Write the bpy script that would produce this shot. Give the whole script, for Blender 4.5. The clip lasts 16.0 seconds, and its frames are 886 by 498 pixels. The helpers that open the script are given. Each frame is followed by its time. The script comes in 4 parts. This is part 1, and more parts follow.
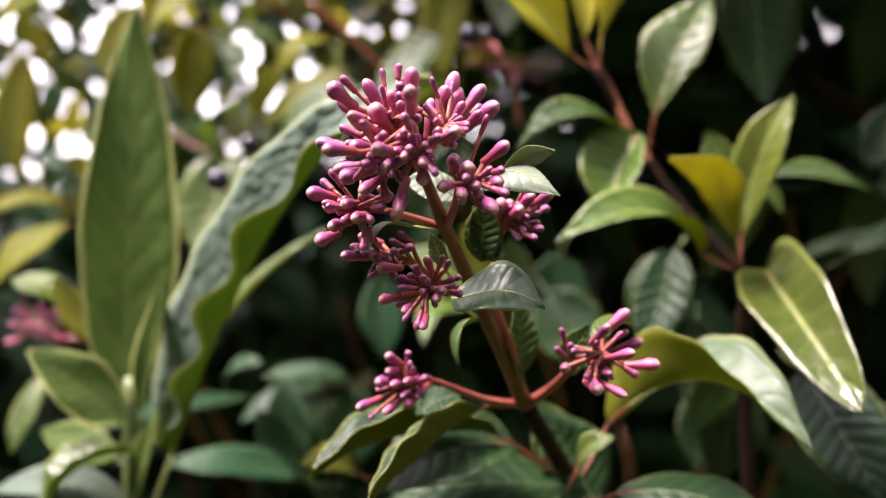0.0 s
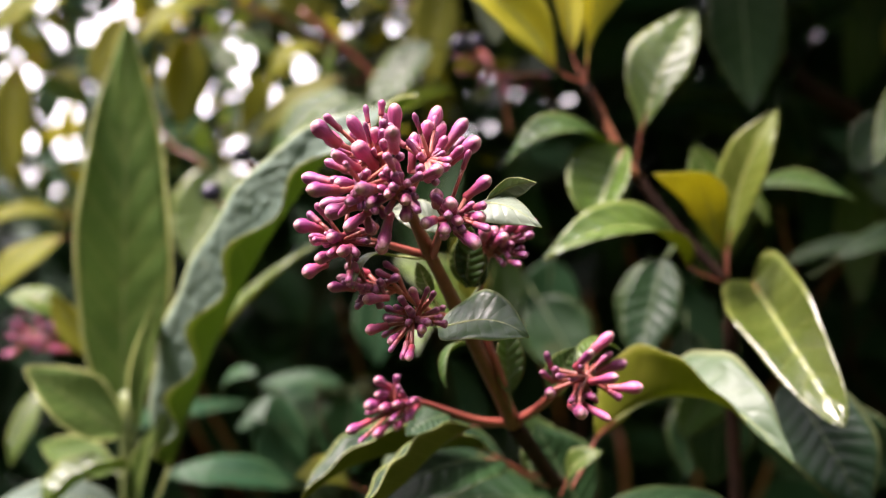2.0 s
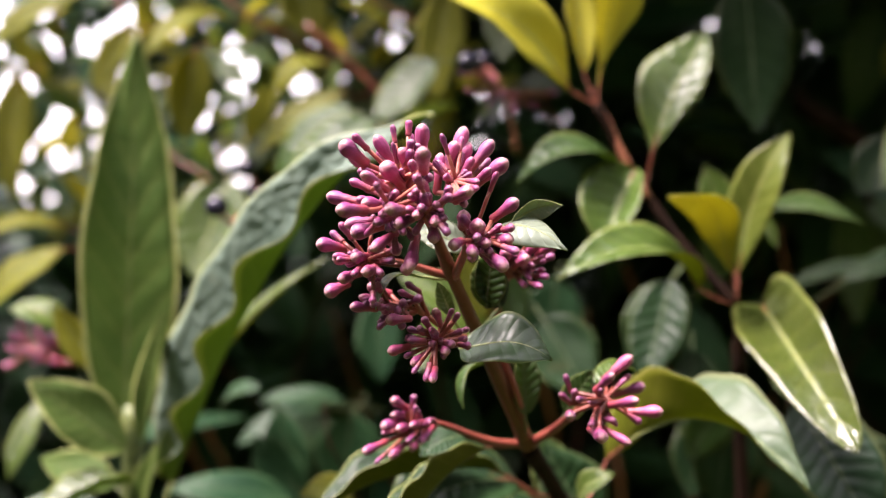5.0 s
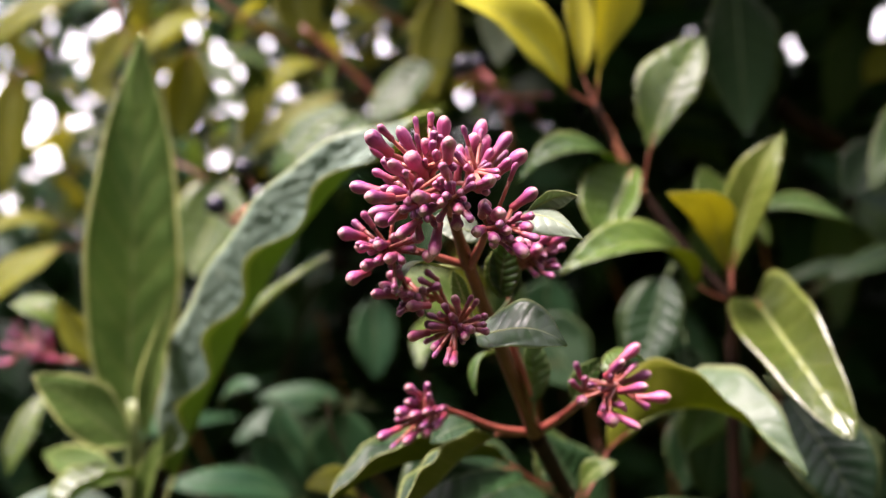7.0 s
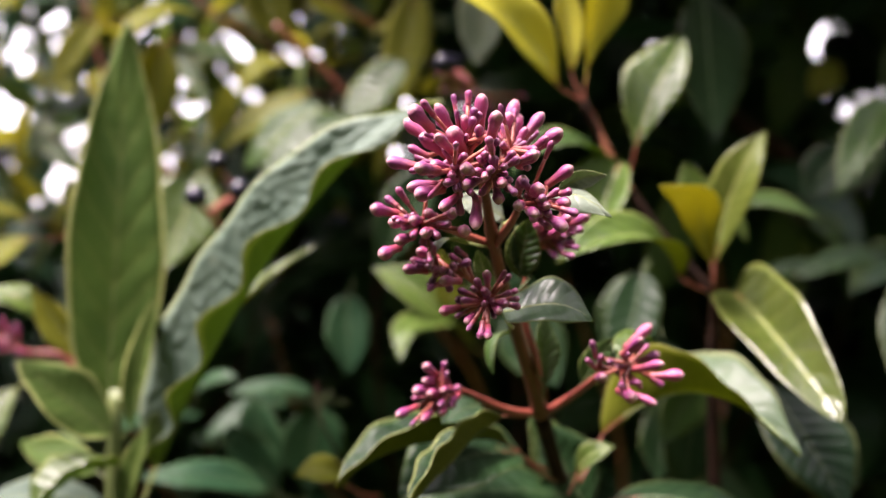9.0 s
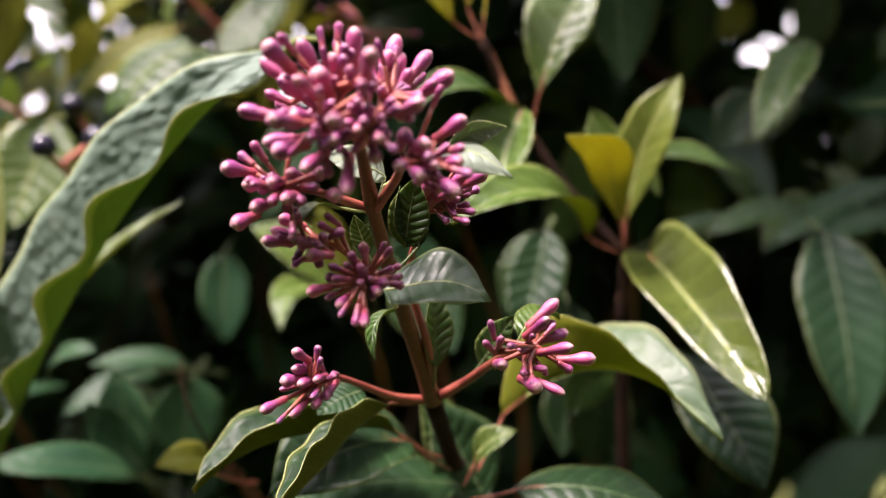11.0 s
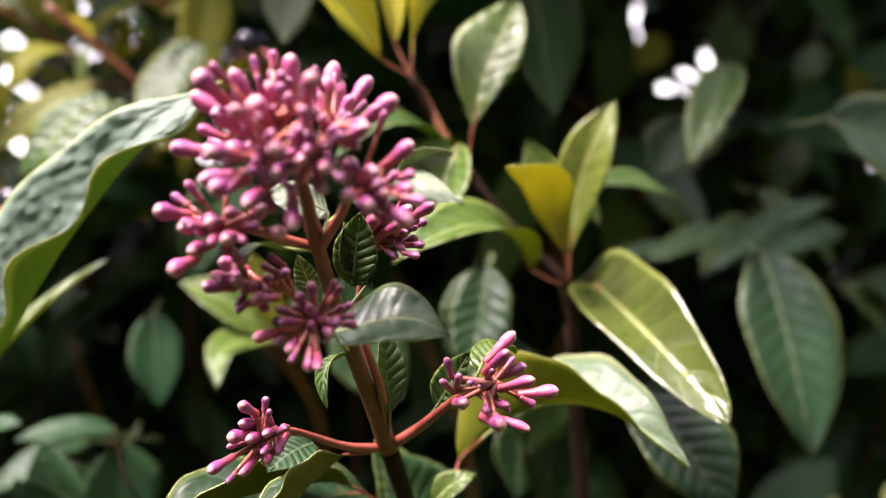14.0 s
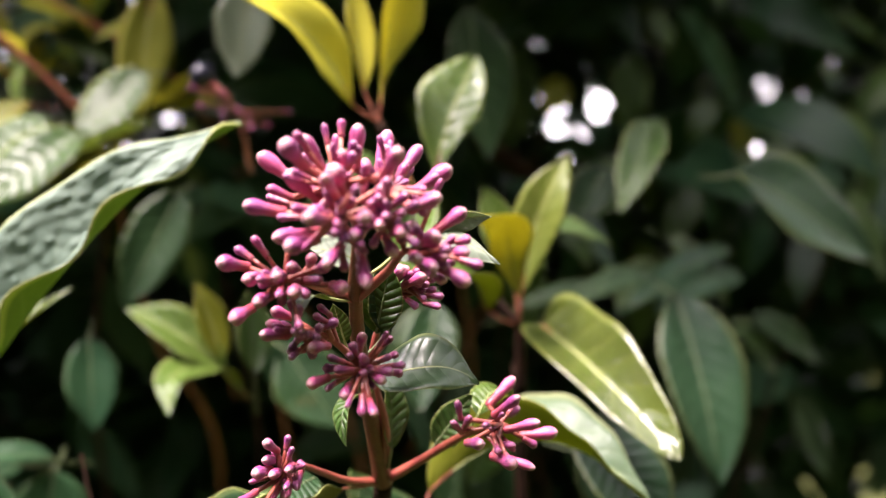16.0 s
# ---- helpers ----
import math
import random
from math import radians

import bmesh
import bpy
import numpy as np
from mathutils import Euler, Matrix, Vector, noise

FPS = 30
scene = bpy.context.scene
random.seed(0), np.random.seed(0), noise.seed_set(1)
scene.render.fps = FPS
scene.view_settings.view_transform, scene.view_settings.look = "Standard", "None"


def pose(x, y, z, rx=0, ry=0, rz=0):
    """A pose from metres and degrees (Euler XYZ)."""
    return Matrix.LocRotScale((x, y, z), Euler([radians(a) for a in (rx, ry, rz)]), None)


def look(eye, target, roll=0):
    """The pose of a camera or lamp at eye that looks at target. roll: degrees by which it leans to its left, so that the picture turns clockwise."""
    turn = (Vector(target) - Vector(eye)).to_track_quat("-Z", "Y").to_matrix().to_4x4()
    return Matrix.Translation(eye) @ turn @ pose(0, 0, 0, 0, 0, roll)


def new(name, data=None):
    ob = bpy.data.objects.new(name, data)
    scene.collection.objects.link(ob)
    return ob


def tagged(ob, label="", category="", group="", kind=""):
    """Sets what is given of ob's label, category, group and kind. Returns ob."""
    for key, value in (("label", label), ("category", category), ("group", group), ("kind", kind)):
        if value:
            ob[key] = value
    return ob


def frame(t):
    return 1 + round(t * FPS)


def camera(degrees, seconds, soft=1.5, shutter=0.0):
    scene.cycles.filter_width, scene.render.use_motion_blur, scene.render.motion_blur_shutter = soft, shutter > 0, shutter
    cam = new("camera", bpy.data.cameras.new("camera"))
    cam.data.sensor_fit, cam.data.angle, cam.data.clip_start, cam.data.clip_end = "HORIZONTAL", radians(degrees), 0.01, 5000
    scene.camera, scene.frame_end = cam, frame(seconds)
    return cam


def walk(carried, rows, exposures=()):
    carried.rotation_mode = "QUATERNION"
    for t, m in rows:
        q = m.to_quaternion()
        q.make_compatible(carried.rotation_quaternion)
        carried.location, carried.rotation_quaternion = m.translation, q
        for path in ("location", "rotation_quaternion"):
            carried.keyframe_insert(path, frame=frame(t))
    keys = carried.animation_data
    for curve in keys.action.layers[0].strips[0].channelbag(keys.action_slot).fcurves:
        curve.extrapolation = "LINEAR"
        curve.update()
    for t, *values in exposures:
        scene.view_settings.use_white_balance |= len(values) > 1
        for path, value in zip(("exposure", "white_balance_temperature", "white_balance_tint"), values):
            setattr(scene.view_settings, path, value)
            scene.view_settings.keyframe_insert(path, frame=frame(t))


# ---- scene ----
cam = camera(44.18, 16.0, soft=1.1)
cam.data.dof.use_dof = True
cam.data.dof.focus_distance = 0.217
cam.data.dof.aperture_fstop = 9.2
walk(cam, [
    (0.0, pose(0.0001, -0.0000, 1.3499, 89.86, -0.00, 0.00)),
    (0.5, pose(0.0010, 0.0009, 1.3621, 88.38, 0.54, 0.16)),
    (1.0, pose(-0.0000, -0.0017, 1.3509, 89.97, 0.31, -0.08)),
    (1.5, pose(-0.0019, -0.0048, 1.3470, 90.64, 0.18, -0.57)),
    (2.0, pose(0.0033, -0.0042, 1.3592, 89.13, 0.63, -0.01)),
    (2.5, pose(0.0028, -0.0075, 1.3518, 90.34, 0.45, -0.27)),
    (3.0, pose(0.0000, -0.0110, 1.3455, 91.60, 0.06, -0.88)),
    (3.5, pose(0.0080, -0.0106, 1.3608, 89.84, 0.39, -0.19)),
    (4.0, pose(0.0115, -0.0109, 1.3618, 89.91, 0.09, 0.24)),
    (4.5, pose(-0.0004, -0.0096, 1.3537, 91.13, -0.41, -0.92)),
    (5.0, pose(-0.0048, -0.0031, 1.3609, 89.81, -0.20, -0.79)),
    (7.3, pose(-0.0153, -0.0136, 1.3547, 90.63, -0.69, -2.75)),
    (7.5, pose(-0.0144, -0.0169, 1.3539, 90.99, -0.86, -3.00)),
    (8.0, pose(-0.0085, -0.0205, 1.3582, 90.72, -0.64, -2.91)),
    (8.5, pose(-0.0158, -0.0186, 1.3595, 90.16, -0.49, -3.80)),
    (9.0, pose(-0.0400, -0.0126, 1.3471, 91.29, -1.04, -6.65)),
    (9.5, pose(-0.0507, -0.0001, 1.3455, 91.52, -2.08, -9.51)),
    (10.0, pose(-0.0353, 0.0117, 1.3582, 88.90, -1.69, -10.20)),
    (10.2, pose(-0.0286, 0.0134, 1.3591, 88.23, -1.14, -10.15)),
    (12.3, pose(-0.0392, 0.0493, 1.3316, 90.93, 0.55, -17.60)),
    (12.5, pose(-0.0432, 0.0496, 1.3300, 91.77, 0.99, -18.53)),
    (13.0, pose(-0.0338, 0.0467, 1.3427, 91.31, 0.72, -18.63)),
    (13.5, pose(-0.0107, 0.0404, 1.3557, 90.40, 2.64, -15.21)),
    (14.0, pose(-0.0317, 0.0380, 1.3492, 91.00, 2.72, -15.75)),
    (14.5, pose(-0.0707, 0.0428, 1.3437, 91.57, 0.14, -19.97)),
    (15.0, pose(-0.0766, 0.0380, 1.3509, 91.66, 0.15, -22.25)),
    (15.5, pose(-0.0612, 0.0296, 1.3572, 90.85, 1.74, -21.58)),
    (16.0, pose(-0.0699, 0.0328, 1.3573, 91.62, 0.95, -23.75)),
], exposures=[(0.0, 2.64, 6600, 30), (5.0, 2.64, 6600, 30), (9.0, 2.54, 6600, 30), (10.5, 2.54, 6600, 30), (12.5, 2.66, 6600, 30), (14.5, 2.94, 6600, 30), (16.0, 2.98, 6600, 30)])

# ---- light ----
world = bpy.data.worlds.new("sky")
scene.world = world
world.use_nodes = True
wn = world.node_tree
sky = wn.nodes.new("ShaderNodeTexSky")
sky.sky_type = "NISHITA"
sky.sun_disc = False
sky.sun_elevation, sky.sun_rotation = radians(63), radians(-110)
sky.air_density, sky.dust_density, sky.ozone_density = 2.0, 1.2, 1.0
wn.nodes["Background"].inputs["Strength"].default_value = 0.15
haze = wn.nodes.new("ShaderNodeHueSaturation")
haze.inputs["Saturation"].default_value = 0.08
wn.links.new(sky.outputs[0], haze.inputs["Color"])
wn.links.new(haze.outputs[0], wn.nodes["Background"].inputs["Color"])
sun = new("sun", bpy.data.lights.new("sun", "SUN"))
sun.data.energy, sun.data.angle, sun.data.color = 2.6, radians(20), (1.0, 0.95, 0.86)
sun.matrix_world = look((-0.8, -0.05, 3.05), (0, 0.25, 1.35))


# ---- materials ----
def ramp(nt, a, b, lo=0.0, hi=1.0):
    n = nt.nodes.new("ShaderNodeValToRGB")
    n.color_ramp.elements[0].position, n.color_ramp.elements[1].position = lo, hi
    n.color_ramp.elements[0].color, n.color_ramp.elements[1].color = (*a, 1), (*b, 1)
    return n


def mixed(nt, fac, a, b, kind="MIX"):
    n = nt.nodes.new("ShaderNodeMix")
    n.data_type, n.blend_type = "RGBA", kind
    for i, v in ((0, fac), (6, a), (7, b)):
        if isinstance(v, (int, float)):
            n.inputs[i].default_value = v
        elif isinstance(v, tuple):
            n.inputs[i].default_value = (*v, 1)
        else:
            nt.links.new(v, n.inputs[i])
    return n.outputs[2]


def calc(nt, op, *args):
    n = nt.nodes.new("ShaderNodeMath")
    n.operation = op
    for i, v in enumerate(args):
        if isinstance(v, (int, float)):
            n.inputs[i].default_value = v
        else:
            nt.links.new(v, n.inputs[i])
    return n.outputs[0]


def grain(nt, scale, detail=4.0, coord="Object"):
    tc = nt.nodes.new("ShaderNodeTexCoord")
    n = nt.nodes.new("ShaderNodeTexNoise")
    n.inputs["Scale"].default_value, n.inputs["Detail"].default_value = scale, detail
    nt.links.new(tc.outputs[coord], n.inputs["Vector"])
    return n.outputs["Fac"]


def leaf_material(name, dark, light, vein, rough=0.38, veil=0.3, glow=(0.3, 0.42, 0.04), relief=0.5, spec=0.5, veins=8.0, puffed=False, edge=0.7, midline=0.85, rim=None, brim=0.9, lines=0.2, quilt=0.17):
    """Leaf blade: side veins from the UV (u along, v across -1..1), mottling, gloss and light passing through."""
    m = bpy.data.materials.new(name)
    m.use_nodes = True
    nt = m.node_tree
    b = nt.nodes["Principled BSDF"]
    uv = nt.nodes.new("ShaderNodeUVMap")
    uv.uv_map = "blade"
    sep = nt.nodes.new("ShaderNodeSeparateXYZ")
    nt.links.new(uv.outputs[0], sep.inputs[0])
    across = calc(nt, "ABSOLUTE", calc(nt, "SUBTRACT", calc(nt, "MULTIPLY", sep.outputs[1], 2.0), 1.0))
    wob = grain(nt, 60.0, 2.0)
    run = calc(nt, "SUBTRACT", sep.outputs[0], calc(nt, "MULTIPLY", across, 0.16))
    run = calc(nt, "ADD", run, calc(nt, "MULTIPLY", wob, 0.05))
    stripe = calc(nt, "ABSOLUTE", calc(nt, "SUBTRACT", calc(nt, "FRACT", calc(nt, "MULTIPLY", run, veins)), 0.5))
    side = calc(nt, "MULTIPLY", calc(nt, "MAXIMUM", calc(nt, "SUBTRACT", stripe, 0.42), 0.0), 12.5)
    mid = calc(nt, "MULTIPLY", calc(nt, "MAXIMUM", calc(nt, "SUBTRACT", 0.045, across), 0.0), 22.0)
    blot = grain(nt, 28.0, 3.0)
    fine = grain(nt, 420.0, 4.0)
    net = nt.nodes.new("ShaderNodeTexVoronoi")
    net.feature, net.inputs["Scale"].default_value = "DISTANCE_TO_EDGE", 330.0
    spot = nt.nodes.new("ShaderNodeTexCoord")
    nt.links.new(spot.outputs["Object"], net.inputs["Vector"])
    mesh = calc(nt, "MINIMUM", calc(nt, "MULTIPLY", net.outputs["Distance"], 5.0), 1.0)
    col = ramp(nt, dark, light, 0.3, 0.72)
    nt.links.new(blot, col.inputs[0])
    info = nt.nodes.new("ShaderNodeObjectInfo")
    hsv = nt.nodes.new("ShaderNodeHueSaturation")
    nt.links.new(col.outputs[0], hsv.inputs["Color"])
    nt.links.new(calc(nt, "ADD", calc(nt, "MULTIPLY", info.outputs["Random"], 0.5), 0.75), hsv.inputs["Value"])
    c = mixed(nt, calc(nt, "MULTIPLY", side, lines), hsv.outputs[0], vein)
    c = mixed(nt, calc(nt, "MULTIPLY", calc(nt, "SUBTRACT", 1.0, mesh), 0.07), c, vein)
    c = mixed(nt, calc(nt, "MINIMUM", mid, midline), c, vein)
    rimmed = calc(nt, "MINIMUM", calc(nt, "MULTIPLY", calc(nt, "MAXIMUM", calc(nt, "SUBTRACT", across, brim), 0.0), 1.0 / (1.0 - brim)), edge)
    c = mixed(nt, rimmed, c, rim or tuple(0.5 * q + 0.12 for q in vein[:2]) + (vein[2] * 0.6 + 0.03,))
    c = mixed(nt, calc(nt, "MULTIPLY", calc(nt, "MAXIMUM", calc(nt, "SUBTRACT", fine, 0.66), 0.0), 1.2), c, (0.16, 0.13, 0.05))
    blem = calc(nt, "MINIMUM", calc(nt, "MULTIPLY", calc(nt, "MAXIMUM", calc(nt, "SUBTRACT", grain(nt, 75.0, 3.0), 0.69), 0.0), 6.0), 0.45)
    c = mixed(nt, blem, c, (0.1, 0.07, 0.02))
    nt.links.new(c, b.inputs["Base Color"])
    nt.links.new(calc(nt, "ADD", calc(nt, "ADD", rough - 0.14, calc(nt, "MULTIPLY", blot, 0.14)), calc(nt, "MULTIPLY", fine, 0.16)), b.inputs["Roughness"])
    b.inputs["Specular IOR Level"].default_value = spec
    # quilted relief: the blade swells between the side veins
    pillow = calc(nt, "SUBTRACT", 1.0, calc(nt, "MULTIPLY", calc(nt, "MULTIPLY", stripe, stripe), 4.0))
    swell = calc(nt, "ADD", calc(nt, "MULTIPLY", pillow, quilt), calc(nt, "MULTIPLY", grain(nt, 80.0, 1.0), 0.35))
    swell = calc(nt, "ADD", swell, calc(nt, "MULTIPLY", grain(nt, 240.0, 3.0), 0.35))
    swell = calc(nt, "ADD", swell, calc(nt, "MULTIPLY", mesh, 0.03))
    if puffed:
        vo = nt.nodes.new("ShaderNodeTexVoronoi")
        vo.feature, vo.inputs["Scale"].default_value, vo.inputs["Randomness"].default_value = "SMOOTH_F1", 1.0, 0.75
        cells = nt.nodes.new("ShaderNodeCombineXYZ")
        nt.links.new(calc(nt, "MULTIPLY", sep.outputs[0], 42.0), cells.inputs[0])
        nt.links.new(calc(nt, "MULTIPLY", sep.outputs[1], 12.0), cells.inputs[1])
        nt.links.new(cells.outputs[0], vo.inputs["Vector"])
        swell = calc(nt, "SUBTRACT", calc(nt, "MULTIPLY", calc(nt, "SUBTRACT", 0.5, stripe), 0.3), calc(nt, "MULTIPLY", vo.outputs["Distance"], 1.0))
    bump = nt.nodes.new("ShaderNodeBump")
    bump.inputs["Strength"].default_value, bump.inputs["Distance"].default_value = relief, 0.0026 if puffed else 0.0012
    nt.links.new(swell, bump.inputs["Height"])
    nt.links.new(bump.outputs[0], b.inputs["Normal"])
    tr = nt.nodes.new("ShaderNodeBsdfTranslucent")
    nt.links.new(mixed(nt, 0.55, c, glow), tr.inputs["Color"])
    mx = nt.nodes.new("ShaderNodeMixShader")
    mx.inputs[0].default_value = veil
    nt.links.new(b.outputs[0], mx.inputs[1])
    nt.links.new(tr.outputs[0], mx.inputs[2])
    nt.links.new(mx.outputs[0], nt.nodes["Material Output"].inputs["Surface"])
    return m


def plain(name, a, b_, rough=0.5, scale=60.0, relief=0.2, spec=0.5, subsurf=0.0, vary=0.3):
    m = bpy.data.materials.new(name)
    m.use_nodes = True
    nt = m.node_tree
    b = nt.nodes["Principled BSDF"]
    g = grain(nt, scale)
    col = ramp(nt, a, b_, 0.32, 0.7)
    nt.links.new(g, col.inputs[0])
    info = nt.nodes.new("ShaderNodeObjectInfo")
    hsv = nt.nodes.new("ShaderNodeHueSaturation")
    nt.links.new(col.outputs[0], hsv.inputs["Color"])
    nt.links.new(calc(nt, "ADD", calc(nt, "MULTIPLY", info.outputs["Random"], vary), 1 - vary / 2), hsv.inputs["Value"])
    nt.links.new(hsv.outputs[0], b.inputs["Base Color"])
    b.inputs["Roughness"].default_value = rough
    b.inputs["Specular IOR Level"].default_value = spec
    b.inputs["Subsurface Weight"].default_value = subsurf
    b.inputs["Subsurface Radius"].default_value = (0.003, 0.0015, 0.0015)
    bump = nt.nodes.new("ShaderNodeBump")
    bump.inputs["Strength"].default_value, bump.inputs["Distance"].default_value = relief, 0.0006
    nt.links.new(grain(nt, scale * 6), bump.inputs["Height"])
    nt.links.new(bump.outputs[0], b.inputs["Normal"])
    return m


BLADE = {
    "mid": leaf_material("leaf_green", (0.014, 0.042, 0.009), (0.034, 0.076, 0.015), (0.14, 0.18, 0.06), rough=0.36, spec=0.27, glow=(0.18, 0.28, 0.025), relief=1.1, lines=0.35, quilt=0.35),
    "light": leaf_material("leaf_light_green", (0.026, 0.062, 0.007), (0.058, 0.1, 0.013), (0.26, 0.29, 0.1), rough=0.36, spec=0.4, relief=1.3, edge=0.4, lines=0.22, quilt=0.18),
    # dark-leaved blades; on leaves farther back this tone also stands in for shade
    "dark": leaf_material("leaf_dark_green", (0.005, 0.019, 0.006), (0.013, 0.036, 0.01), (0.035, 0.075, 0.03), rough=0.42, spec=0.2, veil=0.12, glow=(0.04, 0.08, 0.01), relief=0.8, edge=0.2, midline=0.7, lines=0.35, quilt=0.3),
    # shade put into the colour: a darkened leaf copy for the shrub's inside
    "shadow": leaf_material("leaf_shadow_green", (0.008, 0.03, 0.013), (0.019, 0.052, 0.02), (0.028, 0.066, 0.03), rough=0.42, veil=0.06, glow=(0.03, 0.065, 0.012), spec=0.13, relief=0.8, edge=0.1, midline=0.5),
    "young": leaf_material("leaf_yellow_green", (0.036, 0.06, 0.005), (0.07, 0.094, 0.009), (0.4, 0.38, 0.11), rough=0.44, spec=0.36, veil=0.25, glow=(0.4, 0.42, 0.04), relief=0.6, edge=0.2),
    "gold": leaf_material("leaf_golden", (0.34, 0.33, 0.025), (0.52, 0.5, 0.05), (0.6, 0.54, 0.12), relief=0.35, lines=0.12, veil=0.5, glow=(0.62, 0.54, 0.035), edge=0.3),
    "grey": leaf_material("leaf_grey_green", (0.092, 0.142, 0.108), (0.145, 0.2, 0.158), (0.25, 0.31, 0.22), rough=0.58, spec=0.3, relief=0.6, veins=11.0, puffed=True, rim=(0.4, 0.43, 0.18), edge=0.8, brim=0.97),
    "gloss": leaf_material("leaf_glossy_green", (0.014, 0.036, 0.015), (0.03, 0.062, 0.026), (0.12, 0.165, 0.08), rough=0.36, spec=0.6, relief=0.6),
    "sheen": leaf_material("leaf_shiny_yellow_green", (0.034, 0.06, 0.005), (0.068, 0.094, 0.009), (0.25, 0.26, 0.07), rough=0.3, spec=0.85, veil=0.22, glow=(0.4, 0.42, 0.04), relief=1.1, edge=0.2, midline=0.5),
    "pale": leaf_material("leaf_pale_silver", (0.15, 0.19, 0.14), (0.23, 0.27, 0.2), (0.28, 0.32, 0.22), rough=0.4, spec=0.5, relief=0.8),
    "satin": leaf_material("leaf_satin_green", (0.045, 0.075, 0.038), (0.075, 0.112, 0.062), (0.2, 0.24, 0.14), rough=0.46, spec=0.32, relief=1.0),
    # yellow raised to stand in partly for light coming through the blade
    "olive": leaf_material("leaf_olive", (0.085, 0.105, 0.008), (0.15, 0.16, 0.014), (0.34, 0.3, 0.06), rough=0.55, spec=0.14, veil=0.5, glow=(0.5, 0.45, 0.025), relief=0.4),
    "ridged": leaf_material("leaf_ridged_deep_green", (0.006, 0.022, 0.009), (0.014, 0.04, 0.016), (0.05, 0.07, 0.04), rough=0.4, spec=0.22, veil=0.12, glow=(0.05, 0.1, 0.02), relief=0.9, veins=10.0, edge=0.35, midline=0.35, lines=0.03, quilt=0.25),
    "felt": leaf_material("leaf_felty_green", (0.03, 0.07, 0.012), (0.068, 0.124, 0.02), (0.3, 0.32, 0.09), lines=0.3, rough=0.6, spec=0.22, relief=1.2, veins=9.0, edge=1.0, midline=0.2, rim=(0.42, 0.43, 0.15), brim=0.9),
}
UNDER = {
    "mid": leaf_material("leaf_underside", (0.035, 0.08, 0.016), (0.065, 0.12, 0.025), (0.2, 0.24, 0.09), rough=0.55, spec=0.25, veil=0.36, rim=(0.42, 0.44, 0.12), edge=0.9, brim=0.86),
    "dark": leaf_material("leaf_dark_underside", (0.012, 0.04, 0.014), (0.03, 0.07, 0.026), (0.1, 0.13, 0.06), rough=0.55, spec=0.3),
}
RIM = plain("leaf_margin", (0.24, 0.28, 0.08), (0.36, 0.38, 0.14), rough=0.5, scale=200.0)
RIB = plain("leaf_midrib", (0.2, 0.24, 0.08), (0.3, 0.32, 0.12), rough=0.5, scale=150.0)
RIB_DARK = plain("dark_leaf_midrib", (0.06, 0.085, 0.035), (0.1, 0.13, 0.055), rough=0.5, scale=150.0)
RIB_RED = plain("red_leaf_stalk", (0.14, 0.035, 0.022), (0.22, 0.07, 0.035), rough=0.45, scale=150.0)
STEM = plain("young_stem", (0.065, 0.021, 0.008), (0.125, 0.048, 0.016), rough=0.5, spec=0.3, scale=120.0, relief=0.35)
STEM_RED = plain("red_flower_stalk", (0.16, 0.028, 0.024), (0.25, 0.062, 0.038), rough=0.4, scale=200.0)
TWIG_RED = plain("red_twig", (0.16, 0.045, 0.022), (0.26, 0.1, 0.04), rough=0.5, scale=150.0)
GREEN_STEM = plain("green_shoot_stem", (0.08, 0.11, 0.03), (0.14, 0.17, 0.05), rough=0.55, scale=150.0, relief=0.4)
STALK_PINK = plain("pink_bud_stalk", (0.26, 0.06, 0.06), (0.38, 0.13, 0.085), rough=0.5, scale=220.0)
BARK = plain("brown_bark", (0.012, 0.006, 0.004), (0.03, 0.014, 0.008), rough=0.85, spec=0.08, scale=90.0, relief=0.7)
